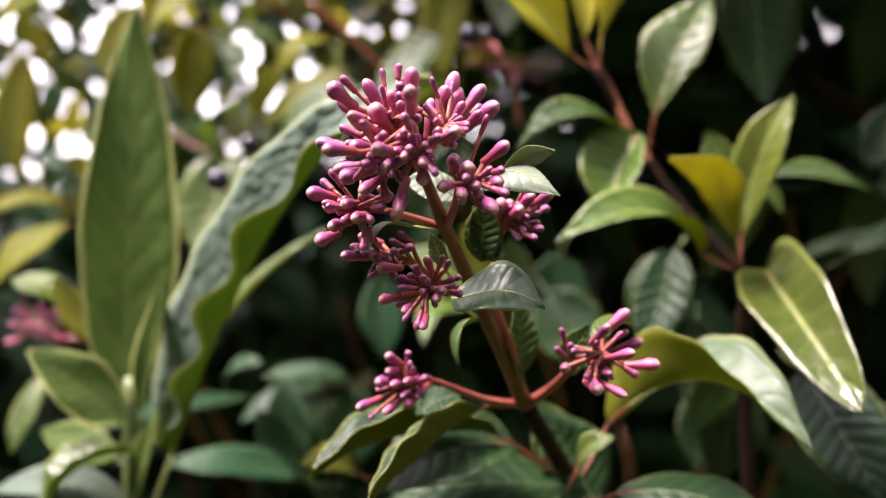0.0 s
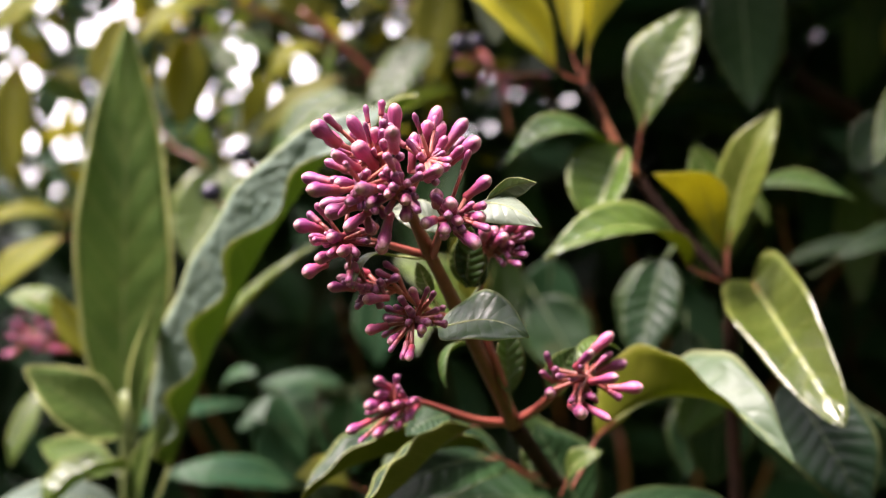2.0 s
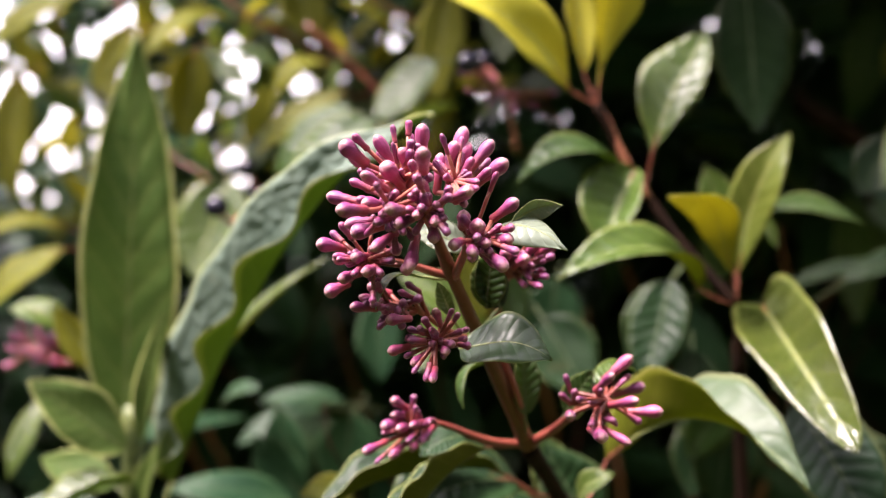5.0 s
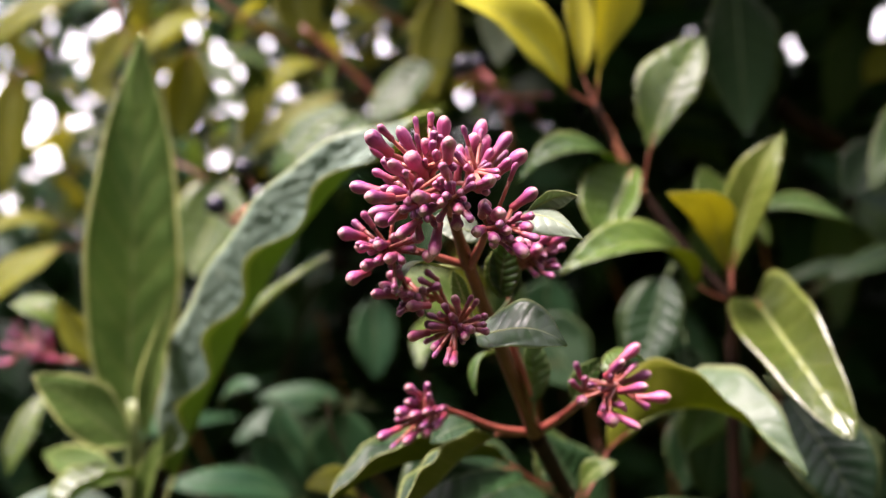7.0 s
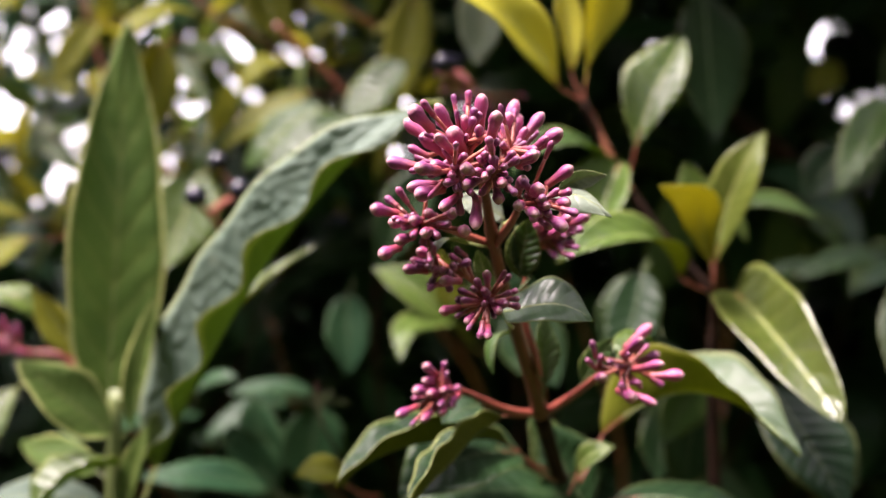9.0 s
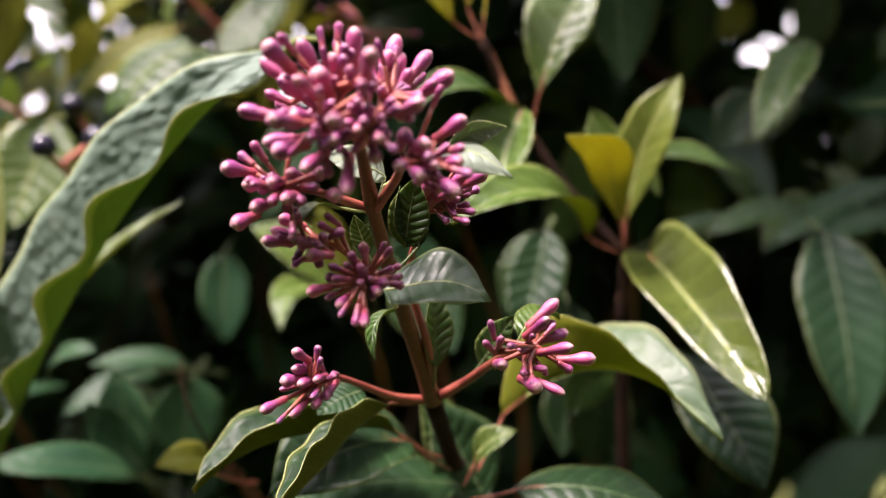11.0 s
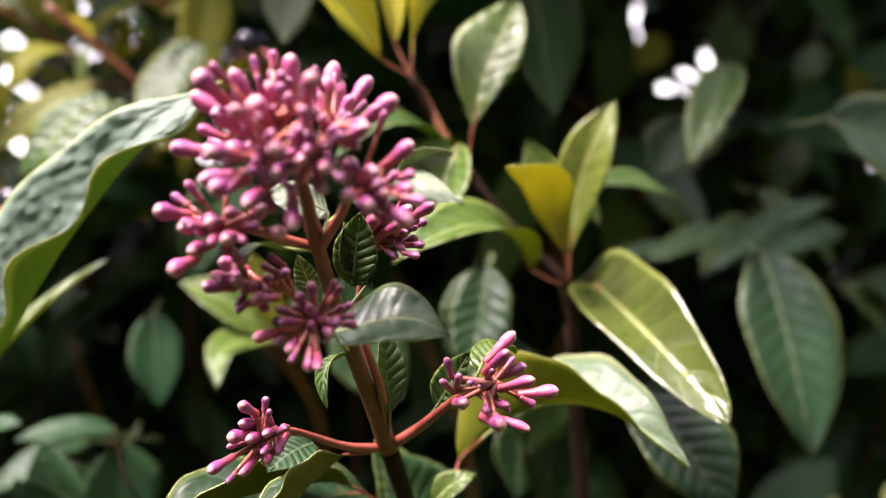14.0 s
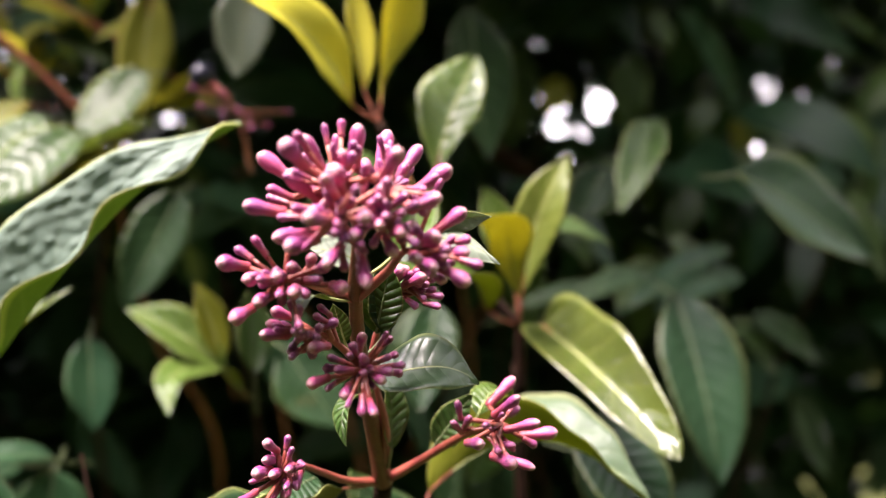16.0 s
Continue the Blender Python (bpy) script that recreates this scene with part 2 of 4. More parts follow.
def bud_material(name, foot, head, crown, purple, rough=0.4):
    """A closed bud: its tube, its swollen head and the pale join of the petals at its end, each bud between rose and purple."""
    m = bpy.data.materials.new(name)
    m.use_nodes = True
    nt = m.node_tree
    b = nt.nodes["Principled BSDF"]
    tc = nt.nodes.new("ShaderNodeTexCoord")
    sep = nt.nodes.new("ShaderNodeSeparateXYZ")
    nt.links.new(tc.outputs["Object"], sep.inputs[0])
    info = nt.nodes.new("ShaderNodeObjectInfo")
    tint = mixed(nt, calc(nt, "MULTIPLY", info.outputs["Random"], 0.9), head, purple)
    up = ramp(nt, (0, 0, 0), (1, 1, 1), 0.25, 0.62)
    nt.links.new(sep.outputs[2], up.inputs[0])
    c = mixed(nt, up.outputs[0], foot, tint)
    end = ramp(nt, (0, 0, 0), (1, 1, 1), 0.86, 1.0)
    nt.links.new(sep.outputs[2], end.inputs[0])
    c = mixed(nt, calc(nt, "MULTIPLY", end.outputs[0], 0.75), c, crown)
    streak = nt.nodes.new("ShaderNodeTexNoise")
    streak.inputs["Scale"].default_value, streak.inputs["Detail"].default_value = 1.6, 4.0
    nt.links.new(tc.outputs["Object"], streak.inputs["Vector"])
    dim = ramp(nt, (0.62, 0.58, 0.64), (1.2, 1.15, 1.15), 0.3, 0.72)
    nt.links.new(streak.outputs["Fac"], dim.inputs[0])
    c = mixed(nt, 1.0, c, dim.outputs[0], "MULTIPLY")
    nt.links.new(c, b.inputs["Base Color"])
    b.inputs["Roughness"].default_value = rough
    b.inputs["Specular IOR Level"].default_value = 0.5
    b.inputs["Sheen Weight"].default_value = 0.05
    b.inputs["Sheen Roughness"].default_value = 0.4
    b.inputs["Subsurface Weight"].default_value = 0.08
    b.inputs["Subsurface Radius"].default_value = (0.003, 0.0015, 0.0015)
    bump = nt.nodes.new("ShaderNodeBump")
    bump.inputs["Strength"].default_value, bump.inputs["Distance"].default_value = 0.25, 0.0005
    nt.links.new(grain(nt, 7.0), bump.inputs["Height"])
    nt.links.new(bump.outputs[0], b.inputs["Normal"])
    return m


BUD = bud_material("bud_pink", (0.3, 0.042, 0.065), (0.43, 0.075, 0.19), (0.62, 0.38, 0.35), (0.2, 0.03, 0.135), rough=0.45)
BUD_SMALL = bud_material("bud_dark_red", (0.25, 0.05, 0.07), (0.33, 0.06, 0.165), (0.42, 0.18, 0.25), (0.15, 0.028, 0.12))
BERRY = plain("berry_skin", (0.006, 0.006, 0.014), (0.015, 0.012, 0.03), rough=0.25, scale=100.0)
# tone chosen for the green fill it bounces from out of view
BLOCK_GREEN = plain("light_block_green", (0.03, 0.055, 0.018), (0.075, 0.11, 0.035), rough=0.7, scale=9.0, relief=1.0)
GRASS = plain("lawn_grass", (0.028, 0.036, 0.01), (0.06, 0.062, 0.018), rough=0.95, spec=0.03, scale=14.0, relief=0.8)


# ---- helpers for parts ----
def thing(name, at, label, category, group="", kind=""):
    ob = new(name)
    ob.location = at
    ob.empty_display_size = 0.01
    return tagged(ob, label, category, group, kind)


def link(name, me, parent, label=""):
    ob = new(name, me)
    if parent is not None:
        ob.parent = parent
        top = parent
        off = Vector((0, 0, 0))
        while top is not None:
            off += top.location
            top = top.parent
        ob.location = -off
    return tagged(ob, label)


def tube_into(verts, faces, pts, radii, seg=8):
    """A tapered tube along pts, added to lists of corners and faces."""
    pts = [Vector(p) for p in pts]
    start = len(verts)
    ref = Vector((0.31, 0.92, 0.2))
    for i, p in enumerate(pts):
        t = (pts[min(i + 1, len(pts) - 1)] - pts[max(i - 1, 0)]).normalized()
        a = t.cross(ref).normalized()
        b = t.cross(a)
        for k in range(seg):
            w = 2 * math.pi * k / seg
            verts.append(p + (a * math.cos(w) + b * math.sin(w)) * radii[i])
    for i in range(len(pts) - 1):
        for k in range(seg):
            q = start + i * seg
            faces.append((q + k, q + (k + 1) % seg, q + seg + (k + 1) % seg, q + seg + k))
    faces.append(tuple(start + k for k in range(seg))[::-1])
    faces.append(tuple(start + (len(pts) - 1) * seg + k for k in range(seg)))


def smooth_path(ctrl, steps=6):
    """Catmull-Rom through the control points."""
    c = [Vector(p) for p in ctrl]
    c = [c[0] * 2 - c[1]] + c + [c[-1] * 2 - c[-2]]
    out = []
    for i in range(1, len(c) - 2):
        for k in range(steps):
            t = k / steps
            out.append(0.5 * ((2 * c[i]) + (c[i + 1] - c[i - 1]) * t + (2 * c[i - 1] - 5 * c[i] + 4 * c[i + 1] - c[i + 2]) * t * t
                              + (3 * c[i] - c[i - 1] - 3 * c[i + 1] + c[i + 2]) * t ** 3))
    out.append(c[-2])
    return out


def mesh_of(name, verts, faces, mats, smooth=True):
    me = bpy.data.meshes.new(name)
    me.from_pydata([tuple(v) for v in verts], [], faces)
    for m in mats:
        me.materials.append(m)
    if smooth:
        me.polygons.foreach_set("use_smooth", [True] * len(me.polygons))
    me.update()
    return me


def stalk(name, parent, ctrl, r0, r1, mat, label="", seg=10, knots=()):
    """A stem or branch; knots: shares of its length at which it swells into a node."""
    pts = smooth_path(ctrl, 7)
    n = len(pts) - 1
    radii = []
    for i in range(n + 1):
        s = i / n
        r = r0 + (r1 - r0) * s
        r *= 1 + 0.03 * math.sin(17 * s + r0 * 5000) + sum(0.22 * math.exp(-((s - k) / 0.035) ** 2) for k in knots)
        radii.append(r)
    v, f = [], []
    tube_into(v, f, pts, radii, seg)
    return link(name, mesh_of(name, v, f, [mat]), parent, label)


def blade_shape(s, blunt, belly=0.85):
    """Half width along a lance-shaped blade with a drawn-out tip; belly under 1 sets the widest part nearer the base."""
    w = max(0.0, math.sin(math.pi * min(1, s) ** belly)) ** (0.74 - 0.7 * max(0.0, blunt - 0.7))
    return w * (1 - 0.28 * max(0, (s - 0.72) / 0.28) ** 1.5 * (1 - blunt))


def leaf(parent, base, tip, width, n, arch=0.0, fold=0.15, wave=0.0, waves=5.0, kind="mid", under=None, root=None, rib=1.0,
         peak=1.0, twist=0.0, blunt=0.3, belly=0.85, label="", red=True, nu=26, nv=5, offset=0.0, near=1.0, far=1.0, wedge=0.0, mid=(), n2=None, ebb=1.0, hem=0.0, thick=0.00022):
    """One leaf with thickness, a pale margin and a midrib that runs on into its stalk.
    n: where the upper side faces; arch: share of its length by which the blade bulges, most near the tip where peak is over 1;
    fold: how far both halves rise along the midrib; near, far: widths of the two halves; wedge: how far the base is drawn in; mid: places that a bent blade passes, n2: where its upper side faces at the tip; wave: ripple of the margin; ebb: its share on the other margin; hem: radius of a rolled, pale margin."""
    base, tip, n = Vector(base), Vector(tip), Vector(n).normalized()
    axis = tip - base
    L = axis.length
    axis.normalize()
    side = axis.cross(n).normalized()
    n = side.cross(axis).normalized()
    rng = random.Random(int((base.x * 7919 + tip.z * 6101 + tip.x * 977) * 1e4) & 0xFFFFFF)
    ph = rng.uniform(0, 6.28)
    verts, uvs, spine = [], [], []
    th = thick
    bent = smooth_path([base, *mid, tip], 16) if mid else None
    if bent:
        run = [0.0]
        for a, b_ in zip(bent, bent[1:]):
            run.append(run[-1] + (b_ - a).length)
        L = run[-1]
    for layer in (0, 1):
        for i in range(nu + 1):
            s = i / nu
            sp = s ** peak
            c = base + axis * (s * L) + n * (4 * sp * (1 - sp) * arch * L)
            c += side * (0.5 * offset * L * 4 * s * (1 - s))
            t2 = axis + n * (4 * (1 - 2 * sp) * arch)
            t2.normalize()
            nn, sd0 = side.cross(t2).normalized(), side
            if bent:
                k = min(len(bent) - 2, max(0, int(np.searchsorted(run, s * L)) - 1))
                c = bent[k].lerp(bent[k + 1], (s * L - run[k]) / max(1e-9, run[k + 1] - run[k]))
                t2 = (bent[min(k + 3, len(bent) - 1)] - bent[max(k - 2, 0)]).normalized()
                sd0 = t2.cross(n.lerp(Vector(n2 or n).normalized(), s)).normalized()
                nn = sd0.cross(t2).normalized()
            tw = twist * (s - 0.5)
            sd = sd0 * math.cos(tw) + nn * math.sin(tw)
            nn = nn * math.cos(tw) - sd0 * math.sin(tw)
            w = width * 0.5 * max(0.02, blade_shape(s, blunt, belly) * min(1.0, s / 0.5 + 0.02) ** wedge)
            if layer == 0:
                spine.append((c, nn))
            for j in range(2 * nv + 1):
                v = (j - nv) / nv
                edge = abs(v) ** 2
                rip = wave * (1.0 if v > 0 else ebb) * width * edge * math.sin(waves * 6.283 * s + ph + (1.3 if v > 0 else 0))
                rip += 0.035 * width * math.sin(9 * s + 4 * v + ph) * abs(v)
                lift = fold * (1 - 0.65 * s ** 4) * abs(v) ** 1.25 * w * (near if v > 0 else far) + rip
                ww = w * v * (near if v > 0 else far) * math.sqrt(max(0.05, 1 - min(0.95, (fold * 0.72) ** 2)))
                ww *= 1 + 0.025 * math.sin(17 * s + ph * 2 + v)
                verts.append(c + sd * ww + nn * (lift - th * layer * (1 - (0.7 if thick < 0.0005 else 0.1) * edge)))
                uvs.append((s, 0.5 + 0.5 * v))
    row = 2 * nv + 1
    lay = row * (nu + 1)
    faces, mats = [], []
    for i in range(nu):
        for j in range(2 * nv):
            a = i * row + j
            faces.append((a, a + 1, a + row + 1, a + row)), mats.append(0)
            faces.append((lay + a, lay + a + row, lay + a + row + 1, lay + a + 1)), mats.append(1)
    for i in range(nu):
        for j, flip in ((0, 0), (2 * nv, 1)):
            a = i * row + j
            q = (a, a + row, lay + a + row, lay + a)
            faces.append(q if not flip else q[::-1]), mats.append(2)
    top = BLADE[kind]
    low = UNDER["dark" if kind == "dark" else "mid"] if under is None else UNDER.get(under) or BLADE[under]
    if kind in ("young", "gold", "olive") and under is None:
        low = top
    me = mesh_of("leaf", verts, faces, [top, low, RIM])
    me.polygons.foreach_set("material_index", mats)
    lay_uv = me.uv_layers.new(name="blade")
    flat = np.empty(len(me.loops), dtype=np.int32)
    me.loops.foreach_get("vertex_index", flat)
    lay_uv.data.foreach_set("uv", np.array(uvs, dtype=np.float32)[flat].ravel())
    ob = link("leaf", me, parent, label)
    v, f = [], []
    rr = max(0.0003, width * 0.014 * rib)
    path = [c - nn * (0.1 * rr) for c, nn in spine[:-1:2]]
    radii = [rr * (1 - 0.8 * i / len(path)) for i in range(len(path))]
    if root is not None:
        root = Vector(root)
        lead = smooth_path([root, root.lerp(path[0], 0.55) - Vector((0, 0, 0.04 * (path[0] - root).length)), path[0]], 4)[:-1]
        path = lead + path
        radii = [rr * 1.15] * len(lead) + radii
    tube_into(v, f, path, radii, 6)
    own = RIB_DARK if kind in ("dark", "mid", "shadow", "ridged") else GREEN_STEM if kind == "felt" else RIB
    rib = mesh_of("midrib", v, f, [RIB_RED if red and root is not None else own, own])
    if root is not None and red:
        cut = 6 * (len(lead) + 2)
        rib.polygons.foreach_set("material_index", [0 if i < cut else 1 for i in range(len(rib.polygons))])
    tagged(link("midrib", rib, ob)).location = (0, 0, 0)
    if hem:
        v, f = [], []
        for j in (0, 2 * nv):
            line = [verts[i * row + j] for i in range(1, nu + 1)]
            tube_into(v, f, line, [hem * (0.4 + 0.6 * math.sin(math.pi * min(1.0, (i + 3) / nu))) for i in range(nu)], 6)
        tagged(link("margin", mesh_of("margin", v, f, [RIM]), ob)).location = (0, 0, 0)
    return ob


def bud_mesh(name, fat, mats, seg=12, tube=0.68):
    """A closed flower bud of length 1 along z: slim tube that swells into a rounded, four-ribbed head."""
    prof = [(0.0, 0.34), (0.04, tube), (0.1, tube * 1.1), (0.22, tube), (0.36, tube * 1.04), (0.46, 0.12 + tube), (0.55, 0.84 * fat), (0.65, 1.02 * fat), (0.75, 1.06 * fat), (0.84, 0.98 * fat), (0.91, 0.8 * fat), (0.955, 0.58 * fat), (0.985, 0.34), (1.0, 0.12)]
    v, f = [], []
    for z, r in prof:
        for k in range(seg):
            w = 2 * math.pi * k / seg
            rr = r * (1 + 0.08 * math.cos(4 * w) * z)
            v.append((rr * math.cos(w), rr * math.sin(w), z))
    for i in range(len(prof) - 1):
        for k in range(seg):
            f.append((i * seg + k, i * seg + (k + 1) % seg, (i + 1) * seg + (k + 1) % seg, (i + 1) * seg + k))
    f.append(tuple((len(prof) - 1) * seg + k for k in range(seg)))
    return mesh_of(name, v, f, mats)


BUDS = [bud_mesh("flower_bud", fat, [BUD]) for fat in (0.9, 1.05, 0.97)]
BUDS_SMALL = [bud_mesh("small_flower_bud", 0.86, [BUD_SMALL], tube=0.66)]


def bud(cluster, foot, tip, radius, small=False):
    foot, tip = Vector(foot), Vector(tip)
    off = Vector((0, 0, 0))
    top = cluster
    while top is not None:
        off += top.location
        top = top.parent
    rng = random.Random(int((tip.x * 9173 + tip.z * 5281) * 1e4) & 0xFFFFFF)
    ob = new("flower_bud", rng.choice(BUDS_SMALL if small else BUDS))
    ob.parent = cluster
    q = (tip - foot).to_track_quat("Z", "Y")
    ob.matrix_basis = Matrix.LocRotScale(foot - off, q, (radius, radius, (tip - foot).length))
    return ob


def spray(parent, ctrl, r0, r1, tips, heart, bud_len=0.0070, radius=0.0013, small=(), label="", seed=0, mat=None, more=18, reach=0.4, along=0.2, fan=0.35, end=0.75):
    """One arm of the flower head: its stalk as a mesh with thin bud stalks, and every bud as a piece under it.
    tips: where each bud ends; heart: the point from which the buds spread; fan: how strictly; end: how far the arm runs towards the buds."""
    rng = random.Random(seed)
    heart = Vector(heart)
    mean = sum((Vector(t) for t in tips), Vector()) / len(tips)
    pts = smooth_path(list(ctrl) + [Vector(ctrl[-1]).lerp(mean, end)], 6)
    n = len(pts) - 1
    late = pts[int(n * (1 - reach)):]
    flow = (pts[-1] - pts[-4]).normalized()
    v, f = [], []
    tube_into(v, f, pts, [r0 + (r1 * 0.5 - r0) * i / n for i in range(n + 1)], 8)
    made = []
    for i, tp in enumerate(tips):
        tp = Vector(tp)
        o = min(late, key=lambda p: abs((p - tp).length - 1.35 * bud_len) + 0.3 * (p - tp).length)
        far = (tp - o).length
        way = ((tp - o).normalized() * 0.75 + (tp - heart).normalized() * fan + flow * along).normalized()
        k = 0.6 if i in small else rng.uniform(0.8, 1.15)
        ln = min(bud_len * k, far * 0.9)
        foot = tp - way * ln
        bend = foot.lerp(o, 0.5) + flow * 0.0004
        tube_into(v, f, smooth_path([o, bend, foot + way * 0.0004], 3), [0.0006] * 3 + [0.00055] * 4, 6)
        made.append((foot, tp, radius * (0.68 if i in small else rng.uniform(0.8, 1.12)), i in small))
    for i in range(more):
        heart = rng.choice(pts[int(n * 0.78):])
        tp = Vector(rng.choice(tips)).lerp(heart, rng.uniform(0.2, 0.6))
        tp += Vector((rng.gauss(0, 1), rng.gauss(-0.3, 0.8), rng.gauss(0, 1))) * 0.0028
        way = (tp - heart).normalized()
        foot = tp - way * min(rng.uniform(0.003, 0.0046), (tp - heart).length * 0.8)
        tube_into(v, f, smooth_path([heart, foot.lerp(heart, 0.5), foot], 2), [0.00045] * 5, 5)
        made.append((foot, tp, rng.uniform(0.00065, 0.00105), True))
    ob = link("flower_spray", mesh_of("flower_spray", v, f, [mat or STEM_RED]), parent, label)
    for m in made:
        bud(ob, *m)
    return ob


# ---- ground ----
v, f = [], []
N = 40
for i in range(N + 1):
    for j in range(N + 1):
        x, y = (i / N - 0.5), (j / N - 0.5)
        x, y = 160 * x * (abs(x) * 2) ** 1.5, 160 * y * (abs(y) * 2) ** 1.5
        v.append((x, y, 0.05 * noise.noise((x * 0.3, y * 0.3, 0)) - 0.03))
for i in range(N):
    for j in range(N):
        a = i * (N + 1) + j
        f.append((a, a + N + 1, a + N + 2, a + 1))
ground = tagged(new("ground", mesh_of("ground", v, f, [GRASS])), "mown green lawn under and behind the shrub", "lawn", kind="structure")



def hedge(name, x0, x1, y0, y1, top):
    """An unseen hedge-like block added to limit sky light: lumpy and solid."""
    v, f = [], []
    nx, nz = 24, 12
    ring = []
    for k in range(nz + 1):
        row = []
        z = top * k / nz
        n = nx
        outline = [(x0 + (x1 - x0) * i / n, y0) for i in range(n)] + [(x1, y0 + (y1 - y0) * i / n) for i in range(n)]
        outline += [(x1 - (x1 - x0) * i / n, y1) for i in range(n)] + [(x0, y1 - (y1 - y0) * i / n) for i in range(n)]
        for x, y in outline:
            d = 0.12 * noise.noise((x * 2.5, y * 2.5, z * 2.5))
            row.append(len(v)), v.append((x + d, y + d, z + (0.5 * d if k == nz else 0)))
        ring.append(row)
    for a, b_ in zip(ring, ring[1:]):
        for i in range(len(a)):
            j = (i + 1) % len(a)
            f.append((a[i], a[j], b_[j], b_[i]))
    at = len(v)
    for i in range(nx + 1):
        for j in range(5):
            x, y = x0 + (x1 - x0) * i / nx, y0 + (y1 - y0) * j / 4
            d = 0.12 * noise.noise((x * 2.5, y * 2.5, top * 2.5))
            v.append((x + d, y + d, top + 0.5 * d))
    for i in range(nx):
        for j in range(4):
            q = at + i * 5 + j
            f.append((q, q + 5, q + 6, q + 1))
    return tagged(new(name, mesh_of(name, v, f, [BLOCK_GREEN])), "unseen green hedge block added to cut off low sky light", "hedge", kind="structure")


# added outside the view to block low sky and bounce some fill
hedge("hedge_south", -4.0, 4.0, -2.8, -1.7, 3.9)
hedge("hedge_west", -3.4, -2.4, -1.7, 2.0, 3.2)
hedge("hedge_east", 2.6, 3.6, -1.7, 0.9, 4.6)

# ---- flowering stem ----
fl = thing("flowering_stem", (0.0266, 0.2940, 1.2954), "reddish brown stem with clusters of pink flower buds and green leaves", "flower")
LOW, UP, TOP = (0.0210, 0.2767, 1.3098), (0.0008, 0.2363, 1.3537), (-0.0040, 0.2208, 1.3649)
MIDL = (0.0347, 0.3145, 1.2860)
stalk("stem", fl, [(MIDL[0] + 0.03, MIDL[1] + 0.06, 0.0), (MIDL[0] + 0.025, MIDL[1] + 0.05, 0.9), (MIDL[0] * 2 - LOW[0] + 0.004, MIDL[1] * 2 - LOW[1], MIDL[2] * 2 - LOW[2] - 0.01), MIDL, LOW], 0.0032, 0.0022, BARK, "dark brown woody lower stem")
stalk("upper_stem", fl, [LOW, (0.0075, 0.2520, 1.3390), UP, TOP, (-0.0063, 0.2160, 1.3704)], 0.0020, 0.0008, STEM, "reddish green young stem", knots=(0.0, 0.55))
HEART = (-0.0063, 0.2220, 1.3678)
spray(fl, [TOP, (-0.0059, 0.2176, 1.3690), (-0.0086, 0.2150, 1.3715)], 0.0009, 0.0006, [(-0.0217, 0.2071, 1.3807), (-0.0155, 0.2159, 1.3830), (-0.0086, 0.2189, 1.3838), (-0.0060, 0.2139, 1.3851), (-0.0185, 0.2166, 1.3766), (-0.0103, 0.2109, 1.3800), (-0.0215, 0.2240, 1.3805), (-0.0209, 0.2205, 1.3742), (-0.0171, 0.1994, 1.3742), (-0.0058, 0.1948, 1.3783), (-0.0134, 0.2060, 1.3765), (-0.0080, 0.2040, 1.3770)], TOP, mat=STALK_PINK, bud_len=0.0088, radius=0.00148, fan=1.6, end=0.3, seed=1, small=(2, 7, 11))
spray(fl, [TOP, (-0.0023, 0.2176, 1.3690), (-0.0006, 0.2160, 1.3720)], 0.0009, 0.0006, [(0.0028, 0.2222, 1.3854), (0.0008, 0.2181, 1.3821), (0.0037, 0.2220, 1.3822), (0.0085, 0.2201, 1.3825), (0.0109, 0.2117, 1.3777), (-0.0023, 0.2209, 1.3799), (0.0080, 0.2232, 1.3789), (0.0028, 0.1986, 1.3712), (0.0075, 0.2100, 1.3760), (0.0043, 0.2166, 1.3787), (-0.0006, 0.2048, 1.3720)], TOP, mat=STALK_PINK, bud_len=0.0088, radius=0.00148, fan=1.6, end=0.3, seed=2, small=(6, 8, 9, 10))
spray(fl, [TOP, (-0.0074, 0.2132, 1.3686), (-0.0111, 0.2082, 1.3690)], 0.0009, 0.0006, [(-0.0255, 0.2193, 1.3709), (-0.0213, 0.1952, 1.3673), (-0.0186, 0.2296, 1.3733), (-0.0215, 0.2149, 1.3649), (-0.0201, 0.2124, 1.3631), (-0.0155, 0.2041, 1.3600), (-0.0083, 0.2043, 1.3562), (-0.0121, 0.1939, 1.3674), (-0.0070, 0.2007, 1.3712), (-0.0175, 0.2060, 1.3690), (-0.0150, 0.2020, 1.3650), (-0.0190, 0.2120, 1.3700)], TOP, mat=STALK_PINK, bud_len=0.0088, radius=0.00148, fan=1.6, end=0.3, seed=3, small=(2, 8, 10, 11))
spray(fl, [TOP, (-0.0046, 0.2132, 1.3675), (-0.0040, 0.2065, 1.3679)], 0.0009, 0.0006, [(-0.0083, 0.2015, 1.3703), (-0.0072, 0.2006, 1.3664), (-0.0032, 0.1998, 1.3685), (-0.0035, 0.1998, 1.3650), (-0.0017, 0.2015, 1.3658), (-0.0037, 0.2032, 1.3616), (-0.0110, 0.2032, 1.3645), (-0.0062, 0.2015, 1.3730)], HEART, mat=STALK_PINK, seed=4, small=(0, 2, 4))
